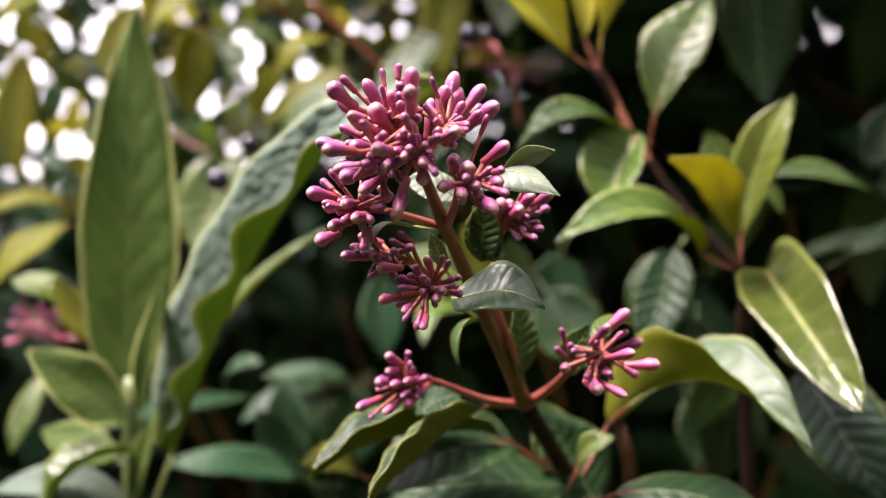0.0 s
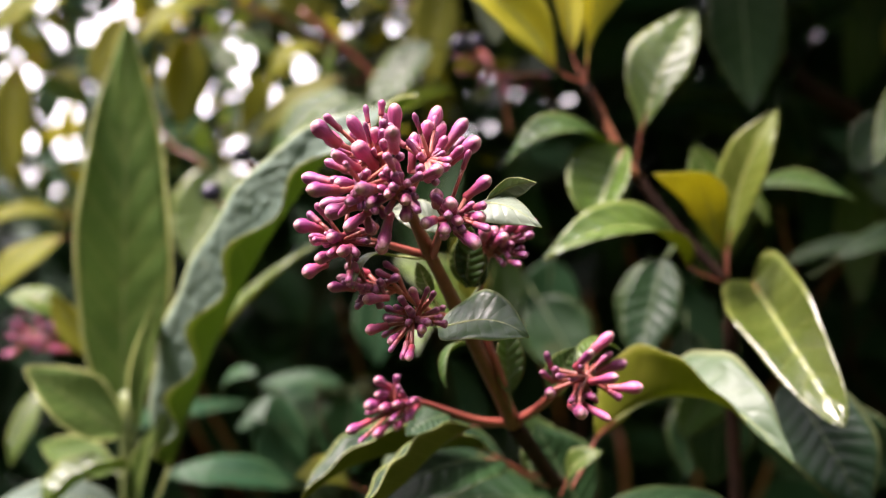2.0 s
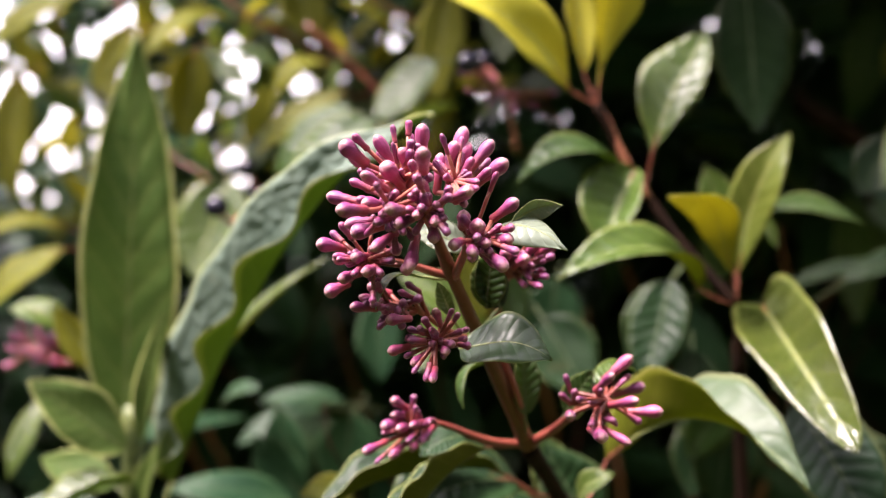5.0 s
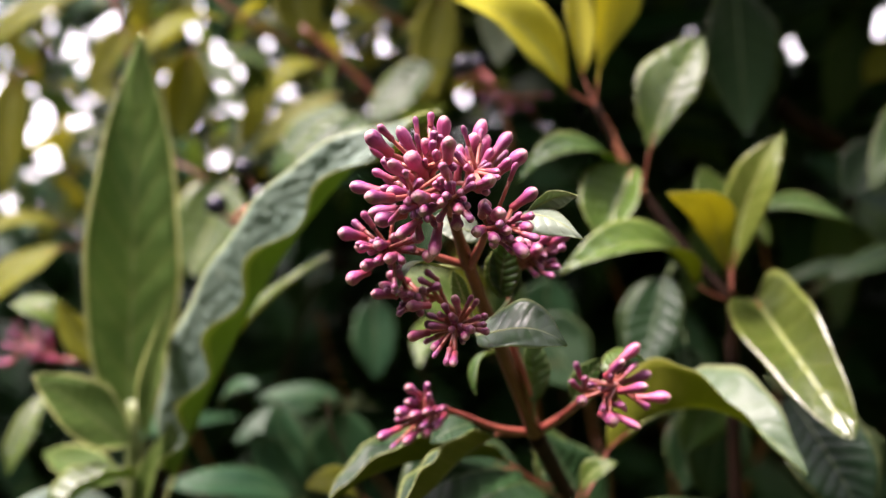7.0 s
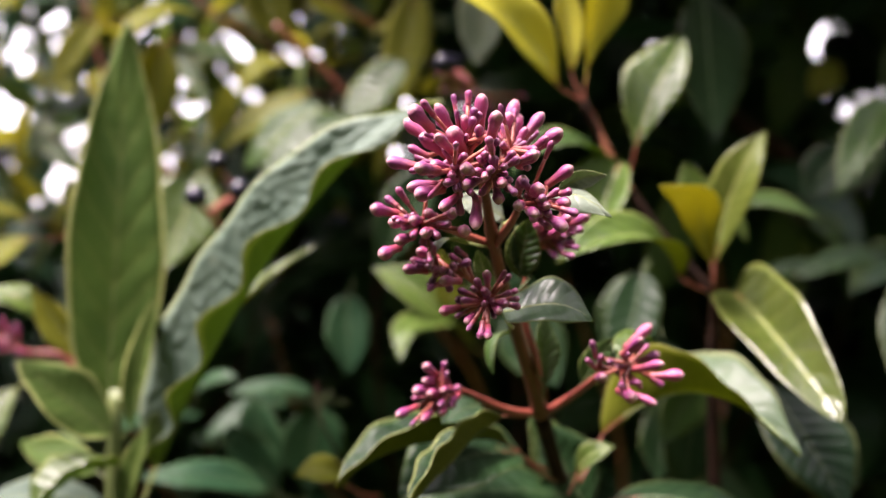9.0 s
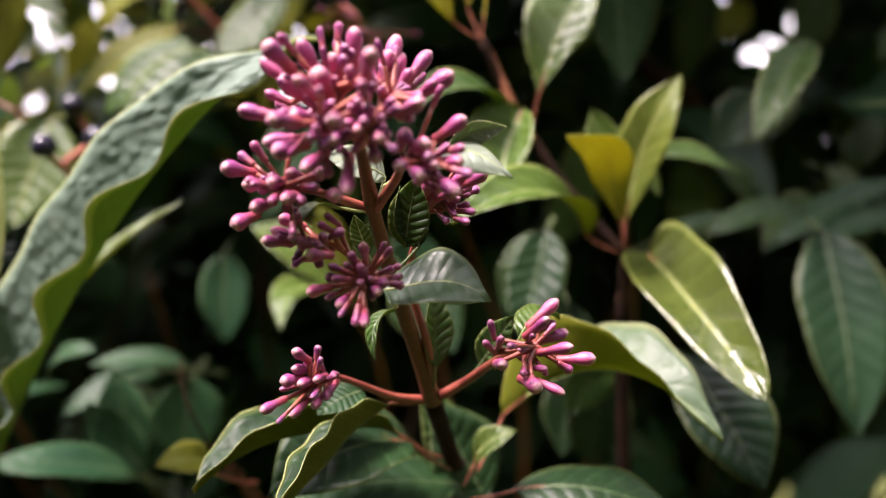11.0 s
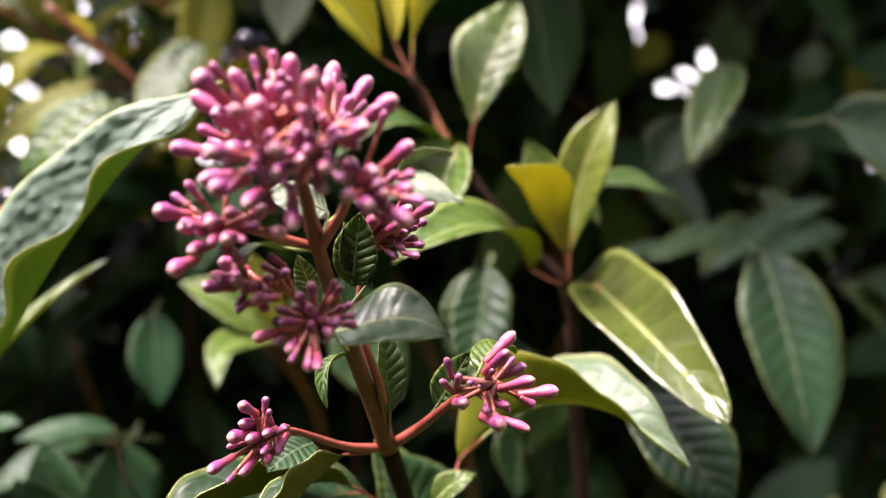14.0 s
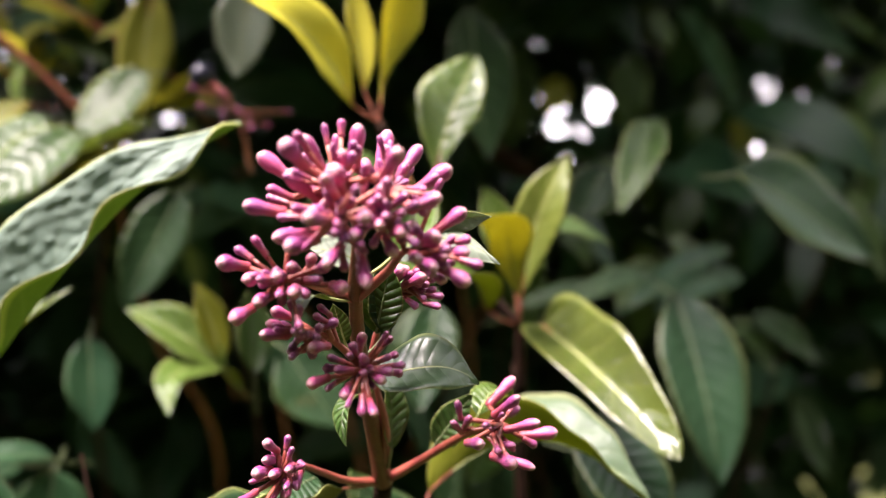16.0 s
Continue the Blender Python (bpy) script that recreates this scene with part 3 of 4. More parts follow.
spray(fl, [UP, (0.0027, 0.2233, 1.3591), (0.0034, 0.2166, 1.3625)], 0.0011, 0.0008, [(0.0128, 0.2099, 1.3699), (0.0051, 0.2048, 1.3648), (0.0022, 0.2082, 1.3671), (0.0113, 0.2057, 1.3620), (0.0100, 0.2028, 1.3565), (0.0038, 0.2032, 1.3592), (0.0067, 0.2048, 1.3612), (-0.0003, 0.2015, 1.3608), (0.0087, 0.2099, 1.3570)], (0.0028, 0.2149, 1.3620), seed=5, along=0.5)
spray(fl, [UP, (-0.0082, 0.2328, 1.3565), (-0.0141, 0.2280, 1.3578)], 0.0011, 0.0008, [(-0.0283, 0.2270, 1.3612), (-0.0244, 0.2232, 1.3580), (-0.0200, 0.2184, 1.3585), (-0.0230, 0.2208, 1.3538), (-0.0176, 0.2160, 1.3554), (-0.0263, 0.2256, 1.3507), (-0.0167, 0.2208, 1.3602), (-0.0090, 0.2136, 1.3560), (-0.0114, 0.2160, 1.3602), (-0.0127, 0.2208, 1.3619)], (-0.0130, 0.2304, 1.3572), seed=6, along=1.2)
spray(fl, [(0.0057, 0.2424, 1.3392), (0.0005, 0.2352, 1.3417), (-0.0069, 0.2304, 1.3469)], 0.0011, 0.0007, [(-0.0211, 0.2256, 1.3481), (-0.0194, 0.2280, 1.3500), (-0.0155, 0.2280, 1.3446), (-0.0133, 0.2208, 1.3456), (-0.0110, 0.2256, 1.3513), (-0.0095, 0.2280, 1.3530), (-0.0178, 0.2304, 1.3523)], (-0.0063, 0.2316, 1.3462), radius=0.0012, seed=7, along=1.2, small=(2, 4, 5))
spray(fl, [(0.0057, 0.2424, 1.3392), (0.0023, 0.2328, 1.3401), (-0.0015, 0.2280, 1.3411)], 0.0011, 0.0007, [(-0.0131, 0.2232, 1.3388), (-0.0097, 0.2232, 1.3377), (-0.0079, 0.2184, 1.3367), (-0.0039, 0.2136, 1.3338), (-0.0033, 0.2208, 1.3478), (0.0015, 0.2184, 1.3471), (0.0030, 0.2160, 1.3421), (-0.0068, 0.2184, 1.3442), (-0.0011, 0.2160, 1.3393), (0.0036, 0.2208, 1.3438)], (-0.0009, 0.2292, 1.3410), bud_len=0.0062, radius=0.0011, seed=8, along=0.5, small=(1, 5, 6, 7, 9))
spray(fl, [LOW, (0.0107, 0.2724, 1.3116), (-0.0030, 0.2640, 1.3175)], 0.0012, 0.0009, [(-0.0199, 0.2520, 1.3124), (-0.0156, 0.2540, 1.3182), (-0.0132, 0.2540, 1.3247), (-0.0134, 0.2550, 1.3207), (-0.0137, 0.2540, 1.3109), (-0.0089, 0.2560, 1.3122), (-0.0121, 0.2540, 1.3175), (-0.0063, 0.2560, 1.3144), (-0.0047, 0.2600, 1.3136), (-0.0046, 0.2580, 1.3190), (-0.0095, 0.2520, 1.3150), (-0.0088, 0.2530, 1.3185)], (-0.0043, 0.2604, 1.3175), bud_len=0.0074, radius=0.0012, seed=9, small=(8, 9, 10), more=11, reach=0.3, along=0.6)
spray(fl, [LOW, (0.0267, 0.2688, 1.3151), (0.0315, 0.2530, 1.3230), (0.0333, 0.2460, 1.3248)], 0.0013, 0.001, [(0.0480, 0.2404, 1.3239), (0.0418, 0.2368, 1.3269), (0.0427, 0.2498, 1.3354), (0.0359, 0.2346, 1.3329), (0.0429, 0.2523, 1.3306), (0.0470, 0.2560, 1.3278), (0.0336, 0.2324, 1.3191), (0.0400, 0.2362, 1.3174), (0.0263, 0.2331, 1.3239), (0.0372, 0.2393, 1.3220), (0.0266, 0.2456, 1.3316), (0.0253, 0.2457, 1.3272), (0.0286, 0.2435, 1.3283)], (0.0325, 0.2460, 1.3245), bud_len=0.0085, radius=0.00135, seed=10, small=(4, 9, 10, 11, 12), more=9, reach=0.35, along=0.8)
spray(fl, [LOW, (0.0171, 0.2640, 1.3242), (0.0118, 0.2580, 1.3399), (0.0138, 0.2496, 1.3537)], 0.0012, 0.0009, [(0.0242, 0.2400, 1.3618), (0.0203, 0.2424, 1.3615), (0.0175, 0.2400, 1.3584), (0.0225, 0.2424, 1.3539), (0.0207, 0.2400, 1.3517), (0.0154, 0.2448, 1.3602), (0.0219, 0.2448, 1.3554), (0.0133, 0.2424, 1.3602)], (0.0145, 0.2496, 1.3550), seed=11, along=0.5, small=(3, 4, 6))
# its leaves
leaf(fl, (0.0020, 0.2304, 1.3388), (0.0211, 0.2232, 1.3372), 0.0146, (0.0, -0.7, 0.7), arch=0.2, peak=1.4, fold=0.2, kind="gloss", under="mid", root=(0.0072, 0.2460, 1.3344), blunt=0.7, red=False, label="glossy grey-green leaf with drooping tip")
leaf(fl, (0.0056, 0.2280, 1.3620), (0.0235, 0.2180, 1.3600), 0.0112, (0.0, -0.6, 0.8), arch=0.24, fold=-0.3, kind="pale", root=(0.0022, 0.2328, 1.3584), red=False, label="small silvery leaf with curled tip")
leaf(fl, (0.0124, 0.2232, 1.3656), (0.0226, 0.2195, 1.3692), 0.0052, (0.6, -0.7, 0.0), arch=-0.25, fold=0.5, kind="pale", under="light", red=False)
leaf(fl, (0.0118, 0.2472, 1.3466), (0.0069, 0.2424, 1.3589), 0.0082, (0.2, -0.9, 0.2), kind="dark", root=(0.0048, 0.2520, 1.3390), red=False)
leaf(fl, (-0.0055, 0.2328, 1.3541), (-0.0156, 0.2232, 1.3475), 0.0038, (-0.3, -0.3, 0.9), arch=0.28, peak=1.3, kind="pale", red=False, root=UP)
leaf(fl, (0.0194, 0.2664, 1.3189), (0.0184, 0.2640, 1.3373), 0.0082, (0.4, -0.9, 0.1), fold=0.4, kind="mid", root=LOW, red=False)
leaf(fl, (0.0006, 0.2424, 1.3449), (-0.0026, 0.2400, 1.3529), 0.0045, (-0.5, -0.8, 0.2), kind="light", red=False, root=(0.0033, 0.2460, 1.3408))
leaf(fl, (0.0035, 0.2400, 1.3605), (-0.0083, 0.2376, 1.3639), 0.0093, (0.0, -0.7, 0.6), arch=0.1, kind="pale", red=False, root=UP)
leaf(fl, (0.0085, 0.2460, 1.3465), (0.0096, 0.2400, 1.3604), 0.0087, (-0.3, -0.9, 0.2), kind="mid", red=False)
leaf(fl, (0.0104, 0.2580, 1.3327), (0.0037, 0.2520, 1.3228), 0.0055, (-0.7, -0.2, 0.6), arch=0.3, fold=0.3, kind="mid", red=False)
leaf(fl, (0.0289, 0.2640, 1.3193), (0.0343, 0.2544, 1.3315), 0.0080, (-0.3, -0.8, 0.5), fold=0.3, kind="mid", red=False, root=(0.0261, 0.2700, 1.3141))
leaf(fl, (0.0357, 0.2544, 1.3269), (0.0458, 0.2580, 1.3305), 0.0099, (-0.4, -0.3, 0.85), arch=0.3, fold=0.2, kind="light", red=False, root=(0.0309, 0.2580, 1.3196))
leaf(fl, (0.0102, 0.2735, 1.3098), (-0.0174, 0.2450, 1.2914), 0.0110, (-0.60, -0.05, 0.75), mid=((0.0012, 0.2660, 1.3052), (-0.0054, 0.2590, 1.3000), (-0.0116, 0.2520, 1.2962)), n2=(-0.8, -0.1, 0.5), fold=0.9, near=1.25, far=1.35, wave=0.05, waves=4.0, wedge=0.3, kind="dark", hem=0.00014, under="olive", root=LOW, label="drooping olive leaf with brownish wavy edge")
leaf(fl, (0.0041, 0.2760, 1.3123), (-0.0067, 0.2700, 1.3081), 0.0100, (-0.2, -0.6, 0.7), arch=0.1, kind="dark", red=False)
leaf(fl, (0.0183, 0.2970, 1.2969), (-0.0336, 0.2740, 1.2911), 0.0180, (-0.3, -0.1, 0.95), mid=((0.0103, 0.2920, 1.3009), (-0.0003, 0.2870, 1.3013), (-0.0130, 0.2820, 1.3009), (-0.0248, 0.2780, 1.2970)), n2=(-0.6, -0.15, 0.75), fold=0.8, near=1.15, far=1.2, wave=0.03, wedge=0.8, belly=1.1, kind="dark", hem=0.00014, rib=1.7, under="olive", root=(0.0330, 0.3110, 1.2850))
leaf(fl, (0.0196, 0.3000, 1.2954), (-0.0160, 0.2880, 1.2852), 0.0289, (-0.15, -0.6, 0.8), arch=0.16, fold=0.3, kind="dark", under="olive", root=(0.0338, 0.3118, 1.2872))
leaf(fl, (0.0353, 0.3120, 1.2809), (-0.0147, 0.3000, 1.2805), 0.0206, (-0.1, -0.6, 0.8), arch=0.08, kind="dark", root=(0.0360, 0.3120, 1.2781), red=False)
leaf(fl, (0.0376, 0.3024, 1.2891), (0.0469, 0.2952, 1.2985), 0.0081, (-0.5, -0.6, 0.6), arch=0.2, fold=0.3, kind="light", under="olive", root=(0.0346, 0.3024, 1.2826))
leaf(fl, (0.0482, 0.3000, 1.2819), (0.0907, 0.2880, 1.2730), 0.0224, (0.1, -0.5, 0.85), arch=0.14, fold=-0.1, kind="dark", root=(0.0378, 0.3060, 1.2783))
leaf(fl, (0.0224, 0.2820, 1.2800), (0.0264, 0.2580, 1.2891), 0.0102, (-0.2, -0.5, 0.85), kind="light")
leaf(fl, (0.0446, 0.3180, 1.2749), (0.0301, 0.3180, 1.3018), 0.0242, (0.3, -0.8, 0.3), kind="dark")
leaf(fl, (0.0357, 0.3180, 1.2834), (0.0274, 0.3180, 1.3057), 0.0178, (0.5, -0.8, 0.3), kind="mid")
leaf(fl, (0.0469, 0.3096, 1.2996), (0.0910, 0.2700, 1.2996), 0.0275, (-0.1, 0.2, 0.95), arch=0.25, fold=0.9, wave=0.02, twist=-1.5, kind="satin", under="olive", root=(0.0391, 0.3060, 1.2855), label="arching olive leaf with pale upper side", nu=36)

# ---- leafy shoot with the tall leaf ----
ls = thing("leafy_shoot", (-0.1074, 0.3780, 1.2650), "upright shoot with large felty green leaves", "shrub")
stalk("stem", ls, [(-0.11, 0.42, 0.0), (-0.108, 0.385, 0.8), (-0.1080, 0.3780, 1.2591), (-0.1079, 0.3804, 1.2940)], 0.004, 0.002, GREEN_STEM)
leaf(ls, (-0.1117, 0.3840, 1.2975), (-0.1085, 0.3864, 1.4356), 0.0325, (0.25, -1, 0.15), fold=0.14, kind="felt", under="mid", label="tall upright green leaf with pale edge", blunt=0.2, belly=0.72, red=False, root=(-0.1075, 0.3792, 1.2903), nu=40, rib=0.25, hem=0.0006)
leaf(ls, (-0.1011, 0.3672, 1.2931), (-0.0920, 0.3600, 1.3399), 0.0117, (-0.6, -0.8, 0.1), fold=0.6, kind="felt", red=False, root=(-0.1064, 0.3780, 1.2866))
leaf(ls, (-0.0935, 0.3780, 1.2787), (-0.0036, 0.3133, 1.3995), 0.0391, (-0.7, -0.5, 0.55), fold=0.8, wave=0.085, waves=5.5, mid=((-0.0720, 0.3484, 1.3225), (-0.0490, 0.3244, 1.3591), (-0.0261, 0.3091, 1.3846)), blunt=0.7, near=0.6, ebb=0.2, thick=0.0008, belly=0.75, kind="grey", under="mid", label="long puckered leaf folded along its midrib with wavy margin", root=(-0.1021, 0.3780, 1.2572), red=False, nu=56, nv=7)
leaf(ls, (-0.0938, 0.3792, 1.2879), (-0.0394, 0.3812, 1.3567), 0.0100, (-0.6, -0.45, 0.65), arch=0.1, fold=0.7, kind="light", under="olive", root=(-0.0971, 0.3960, 1.2712))
leaf(ls, (-0.1082, 0.3720, 1.2905), (-0.1364, 0.3600, 1.3157), 0.0212, (0.2, -0.75, 0.65), fold=0.2, kind="felt", under="mid", hem=0.0005, root=(-0.1064, 0.3780, 1.2836), red=False)
leaf(ls, (-0.1035, 0.3624, 1.2817), (-0.1286, 0.3480, 1.2609), 0.0205, (-0.5, -0.3, 0.85), arch=0.2, fold=0.6, wave=0.02, kind="light", under="mid", root=(-0.1072, 0.3780, 1.2787), red=False)
leaf(ls, (-0.1151, 0.3840, 1.2756), (-0.1415, 0.3840, 1.2856), 0.0159, (0, -0.7, 0.7), kind="felt", root=(-0.1072, 0.3780, 1.2728), red=False)
leaf(ls, (-0.1021, 0.3600, 1.2653), (-0.0944, 0.3600, 1.2955), 0.0097, (-0.5, -0.8, 0.3), fold=0.5, kind="light", red=False)
leaf(ls, (-0.1238, 0.3960, 1.3143), (-0.1412, 0.3960, 1.3389), 0.0127, (-0.5, -0.7, 0.5), fold=0.4, kind="olive", red=False)
leaf(ls, (-0.1402, 0.4080, 1.3280), (-0.1613, 0.4080, 1.3365), 0.0148, (0, -0.5, 0.8), arch=0.2, kind="light", red=False)
leaf(ls, (-0.0912, 0.3720, 1.2991), (-0.0951, 0.3720, 1.2799), 0.0087, (0.3, -0.8, 0.4), kind="light", red=False)
leaf(ls, (-0.1076, 0.3720, 1.2644), (-0.1473, 0.3540, 1.2704), 0.0168, (-0.1, -0.6, 0.8), arch=0.12, kind="grey", red=False)

# ---- shoot with the yellow young leaves ----
ys = thing("young_shoot", (0.0985, 0.3480, 1.3204), "dark stem with bright yellow-green young leaves", "shrub")
FORK = (0.0503, 0.3542, 1.4073)
J = (0.0945, 0.3456, 1.3418)
stalk("stem", ys, [(0.125, 0.42, 0.0), (0.12, 0.38, 0.9), (0.0983, 0.3540, 1.2906), (0.0970, 0.3504, 1.3202), J], 0.003, 0.0016, BARK)
stalk("branch", ys, [J, (0.0773, 0.3504, 1.3620), (0.0662, 0.3540, 1.3786), (0.0600, 0.3552, 1.3888), FORK], 0.0018, 0.0014, BARK, "reddish brown branch")
stalk("twig", ys, [(0.0669, 0.3528, 1.3766), (0.0602, 0.3540, 1.3881), (0.0549, 0.3552, 1.3998), FORK], 0.0015, 0.0013, TWIG_RED, "red young twig")
leaf(ys, (0.0940, 0.3430, 1.3519), (0.1073, 0.3340, 1.3963), 0.0165, (-0.55, -0.8, 0.1), mid=((0.0965, 0.3400, 1.3704), (0.1006, 0.3360, 1.3840)), n2=(-0.5, -0.85, 0.3), fold=0.35, wedge=0.25, belly=1.05, kind="young", root=J)
# gold underside partly paints the glow of light through this blade
leaf(ys, (0.0917, 0.3410, 1.3519), (0.0649, 0.3130, 1.3754), 0.0145, (0.35, 0.85, 0.3), mid=((0.0865, 0.3360, 1.3658), (0.0798, 0.3250, 1.3738)), n2=(0.3, 0.75, 0.6), fold=-0.3, wedge=0.2, belly=1.0, kind="olive", under="gold", root=J)
leaf(ys, (0.0954, 0.3500, 1.3565), (0.0854, 0.3520, 1.3873), 0.0165, (0.1, -0.9, 0.3), fold=0.3, kind="light", root=J)
leaf(ys, (0.1088, 0.3660, 1.3740), (0.1435, 0.3660, 1.3684), 0.0123, (0, -0.55, 0.85), arch=0.12, kind="mid")
leaf(ys, (0.1060, 0.3600, 1.3725), (0.1123, 0.3600, 1.3602), 0.0060, (0.3, -0.8, 0.3), kind="light")
leaf(ys, (0.0808, 0.3420, 1.3476), (0.0327, 0.3144, 1.3510), 0.0191, (-0.1, -0.6, 0.8), arch=0.24, fold=0.45, kind="light", under="olive", root=J)
leaf(ys, (0.1024, 0.3453, 1.3421), (0.1062, 0.2769, 1.3081), 0.0290, (-0.54, -0.52, 0.66), arch=0.06, fold=0.8, wave=0.025, waves=2.5, rib=0.9, kind="sheen", under="young", label="broad yellow-green leaf with shiny surface", root=J, blunt=1.0, belly=0.68, near=0.9, nu=40, nv=6)
leaf(ys, (0.0621, 0.3480, 1.3860), (0.0496, 0.3300, 1.3588), 0.0275, (-0.25, -0.8, 0.5), mid=((0.0555, 0.3410, 1.3740),), n2=(-0.3, -0.95, 0.1), fold=0.7, far=0.62, belly=0.9, kind="light", root=(0.0641, 0.3540, 1.3814), blunt=0.7)
leaf(ys, (0.0575, 0.3504, 1.3857), (0.0229, 0.3420, 1.3805), 0.0153, (-0.1, -0.5, 0.85), arch=0.27, fold=0.35, kind="mid", root=(0.0599, 0.3552, 1.3842))
leaf(ys, (0.0679, 0.3510, 1.3910), (0.0880, 0.3600, 1.4323), 0.0235, (-0.35, -0.9, 0.2), mid=((0.0748, 0.3540, 1.4097),), fold=0.25, kind="light", wedge=0.3, root=(0.0664, 0.3540, 1.3795), blunt=0.5, far=1.1, near=0.75, belly=1.1)
leaf(ys, (0.0416, 0.3520, 1.4113), (0.0012, 0.3290, 1.4362), 0.0235, (-0.35, -0.85, 0.35), mid=((0.0298, 0.3460, 1.4262), (0.0160, 0.3380, 1.4345)), n2=(-0.1, -0.7, 0.7), fold=0.3, wedge=0.5, belly=0.95, kind="gold", root=FORK, rib=1.3)
leaf(ys, (0.0510, 0.3540, 1.4138), (0.0599, 0.3450, 1.4666), 0.0205, (0.5, -0.85, 0.2), mid=((0.0540, 0.3520, 1.4356),), fold=0.35, wedge=0.9, belly=1.2, kind="gold", root=FORK)
leaf(ys, (0.0465, 0.3570, 1.4179), (0.0433, 0.3600, 1.4541), 0.0125, (0.3, -0.9, 0.2), fold=0.5, wedge=0.3, kind="gold", root=FORK)

# ---- leaves behind ----
bs = thing("background_shrub", (0.2, 1.15, 0.0), "dense dark green leafy shrub with thin twigs", "shrub")
for i in range(6):
    a = 1.05 * i
    x, y = 0.2 + 0.12 * math.cos(a), 1.15 + 0.1 * math.sin(a)
    stalk("stem", bs, [(x, y, -0.02), (x + 0.12 * math.cos(a), y + 0.1 * math.sin(a), 0.6), (x + 0.4 * math.cos(a), y + 0.22 * math.sin(a), 1.3), (x + 0.55 * math.cos(a), y + 0.3 * math.sin(a), 2.0)], 0.016, 0.006, BARK, "dark woody stem of the shrub", seg=8)
def bush_leaf(p, q, w, n, a, fo, k):
    """One leaf of the shrub behind, from base p to tip q, on a short stalk."""
    back = (Vector(p) - Vector(q)).normalized() * 0.012 + Vector((0.004, 0.016, -0.006))
    leaf(bs, p, q, w, n, arch=a, fold=fo, kind=k, nu=22, nv=4, root=Vector(p) + back, red=k in ("gold", "olive", "young"))


# the darkest kinds here carry the shrub's shade in the leaf colour
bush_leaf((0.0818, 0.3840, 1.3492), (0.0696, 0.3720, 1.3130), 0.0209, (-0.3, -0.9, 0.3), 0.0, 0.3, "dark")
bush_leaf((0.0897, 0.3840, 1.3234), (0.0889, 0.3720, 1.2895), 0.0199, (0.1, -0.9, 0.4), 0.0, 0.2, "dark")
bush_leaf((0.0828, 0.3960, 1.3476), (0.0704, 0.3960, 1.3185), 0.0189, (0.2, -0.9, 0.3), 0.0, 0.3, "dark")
bush_leaf((0.1096, 0.3340, 1.3125), (0.1258, 0.3120, 1.2758), 0.0290, (0.0, -0.9, 0.3), 0.04, 0.25, "ridged")
bush_leaf((0.1946, 0.4000, 1.3499), (0.1930, 0.3720, 1.2780), 0.0370, (-0.1, -0.94, 0.2), 0.05, 0.3, "ridged")
bush_leaf((0.0962, 0.3600, 1.3137), (0.0824, 0.3600, 1.2900), 0.0177, (0.2, -0.9, 0.3), 0.0, 0.2, "mid")
bush_leaf((0.1025, 0.3840, 1.3032), (0.0985, 0.3840, 1.2680), 0.0258, (0.1, -0.95, 0.0), 0.0, 0.2, "dark")
bush_leaf((0.0806, 0.3840, 1.3484), (0.0673, 0.3840, 1.3193), 0.0189, (-0.2, -0.9, 0.3), 0.0, 0.2, "dark")
bush_leaf((0.2216, 0.3940, 1.3991), (0.2855, 0.3850, 1.3629), 0.0480, (-0.1, -0.75, 0.6), 0.04, 0.2, "ridged")
bush_leaf((0.1906, 0.4050, 1.4221), (0.1556, 0.3800, 1.3808), 0.0175, (-0.4, -0.75, 0.45), 0.08, 0.3, "mid")
bush_leaf((0.2472, 0.4320, 1.3694), (0.1865, 0.4320, 1.3405), 0.0134, (-0.1, -0.6, 0.6), 0.1, 0.2, "shadow")
bush_leaf((0.2524, 0.4320, 1.3577), (0.1970, 0.4200, 1.3434), 0.0179, (-0.1, -0.7, 0.6), 0.12, 0.2, "shadow")
bush_leaf((0.1527, 0.4080, 1.3482), (0.2001, 0.4200, 1.3573), 0.0127, (0.1, -0.6, 0.8), 0.1, 0.2, "dark")
bush_leaf((0.1254, 0.4440, 1.4715), (0.1267, 0.4320, 1.4064), 0.0335, (0.1, -0.95, -0.12), 0.0, 0.2, "dark")
bush_leaf((0.1835, 0.4320, 1.4056), (0.1677, 0.4320, 1.3817), 0.0201, (-0.1, -0.8, 0.5), 0.0, 0.2, "dark")
bush_leaf((0.1406, 0.4320, 1.3454), (0.1786, 0.4200, 1.3515), 0.0123, (0.0, -0.5, 0.8), 0.1, 0.2, "dark")
bush_leaf((0.1243, 0.3600, 1.2979), (0.1549, 0.3600, 1.2733), 0.0280, (0.05, -0.95, -0.1), 0.0, 0.25, "ridged")
bush_leaf((0.1006, 0.4080, 1.2981), (0.0914, 0.3960, 1.2688), 0.0232, (0.1, -0.95, 0.0), 0.0, 0.2, "dark")
bush_leaf((0.0409, 0.4320, 1.3327), (0.0574, 0.4200, 1.3028), 0.0283, (0.1, -0.95, -0.1), 0.0, 0.2, "dark")
bush_leaf((0.0173, 0.4320, 1.3259), (-0.0162, 0.4392, 1.3490), 0.0190, (-0.2, -0.7, 0.7), 0.1, 0.4, "light")
leaf(bs, (0.0266, 0.4446, 1.3172), (-0.0072, 0.4050, 1.3135), 0.0160, (-0.1, -0.35, 0.95), mid=((0.0127, 0.4320, 1.3278), (-0.0035, 0.4170, 1.3254)), n2=(-0.5, -0.85, 0.2), fold=0.15, kind="light", under="young", root=(0.031, 0.452, 1.3120), nu=22, nv=4)
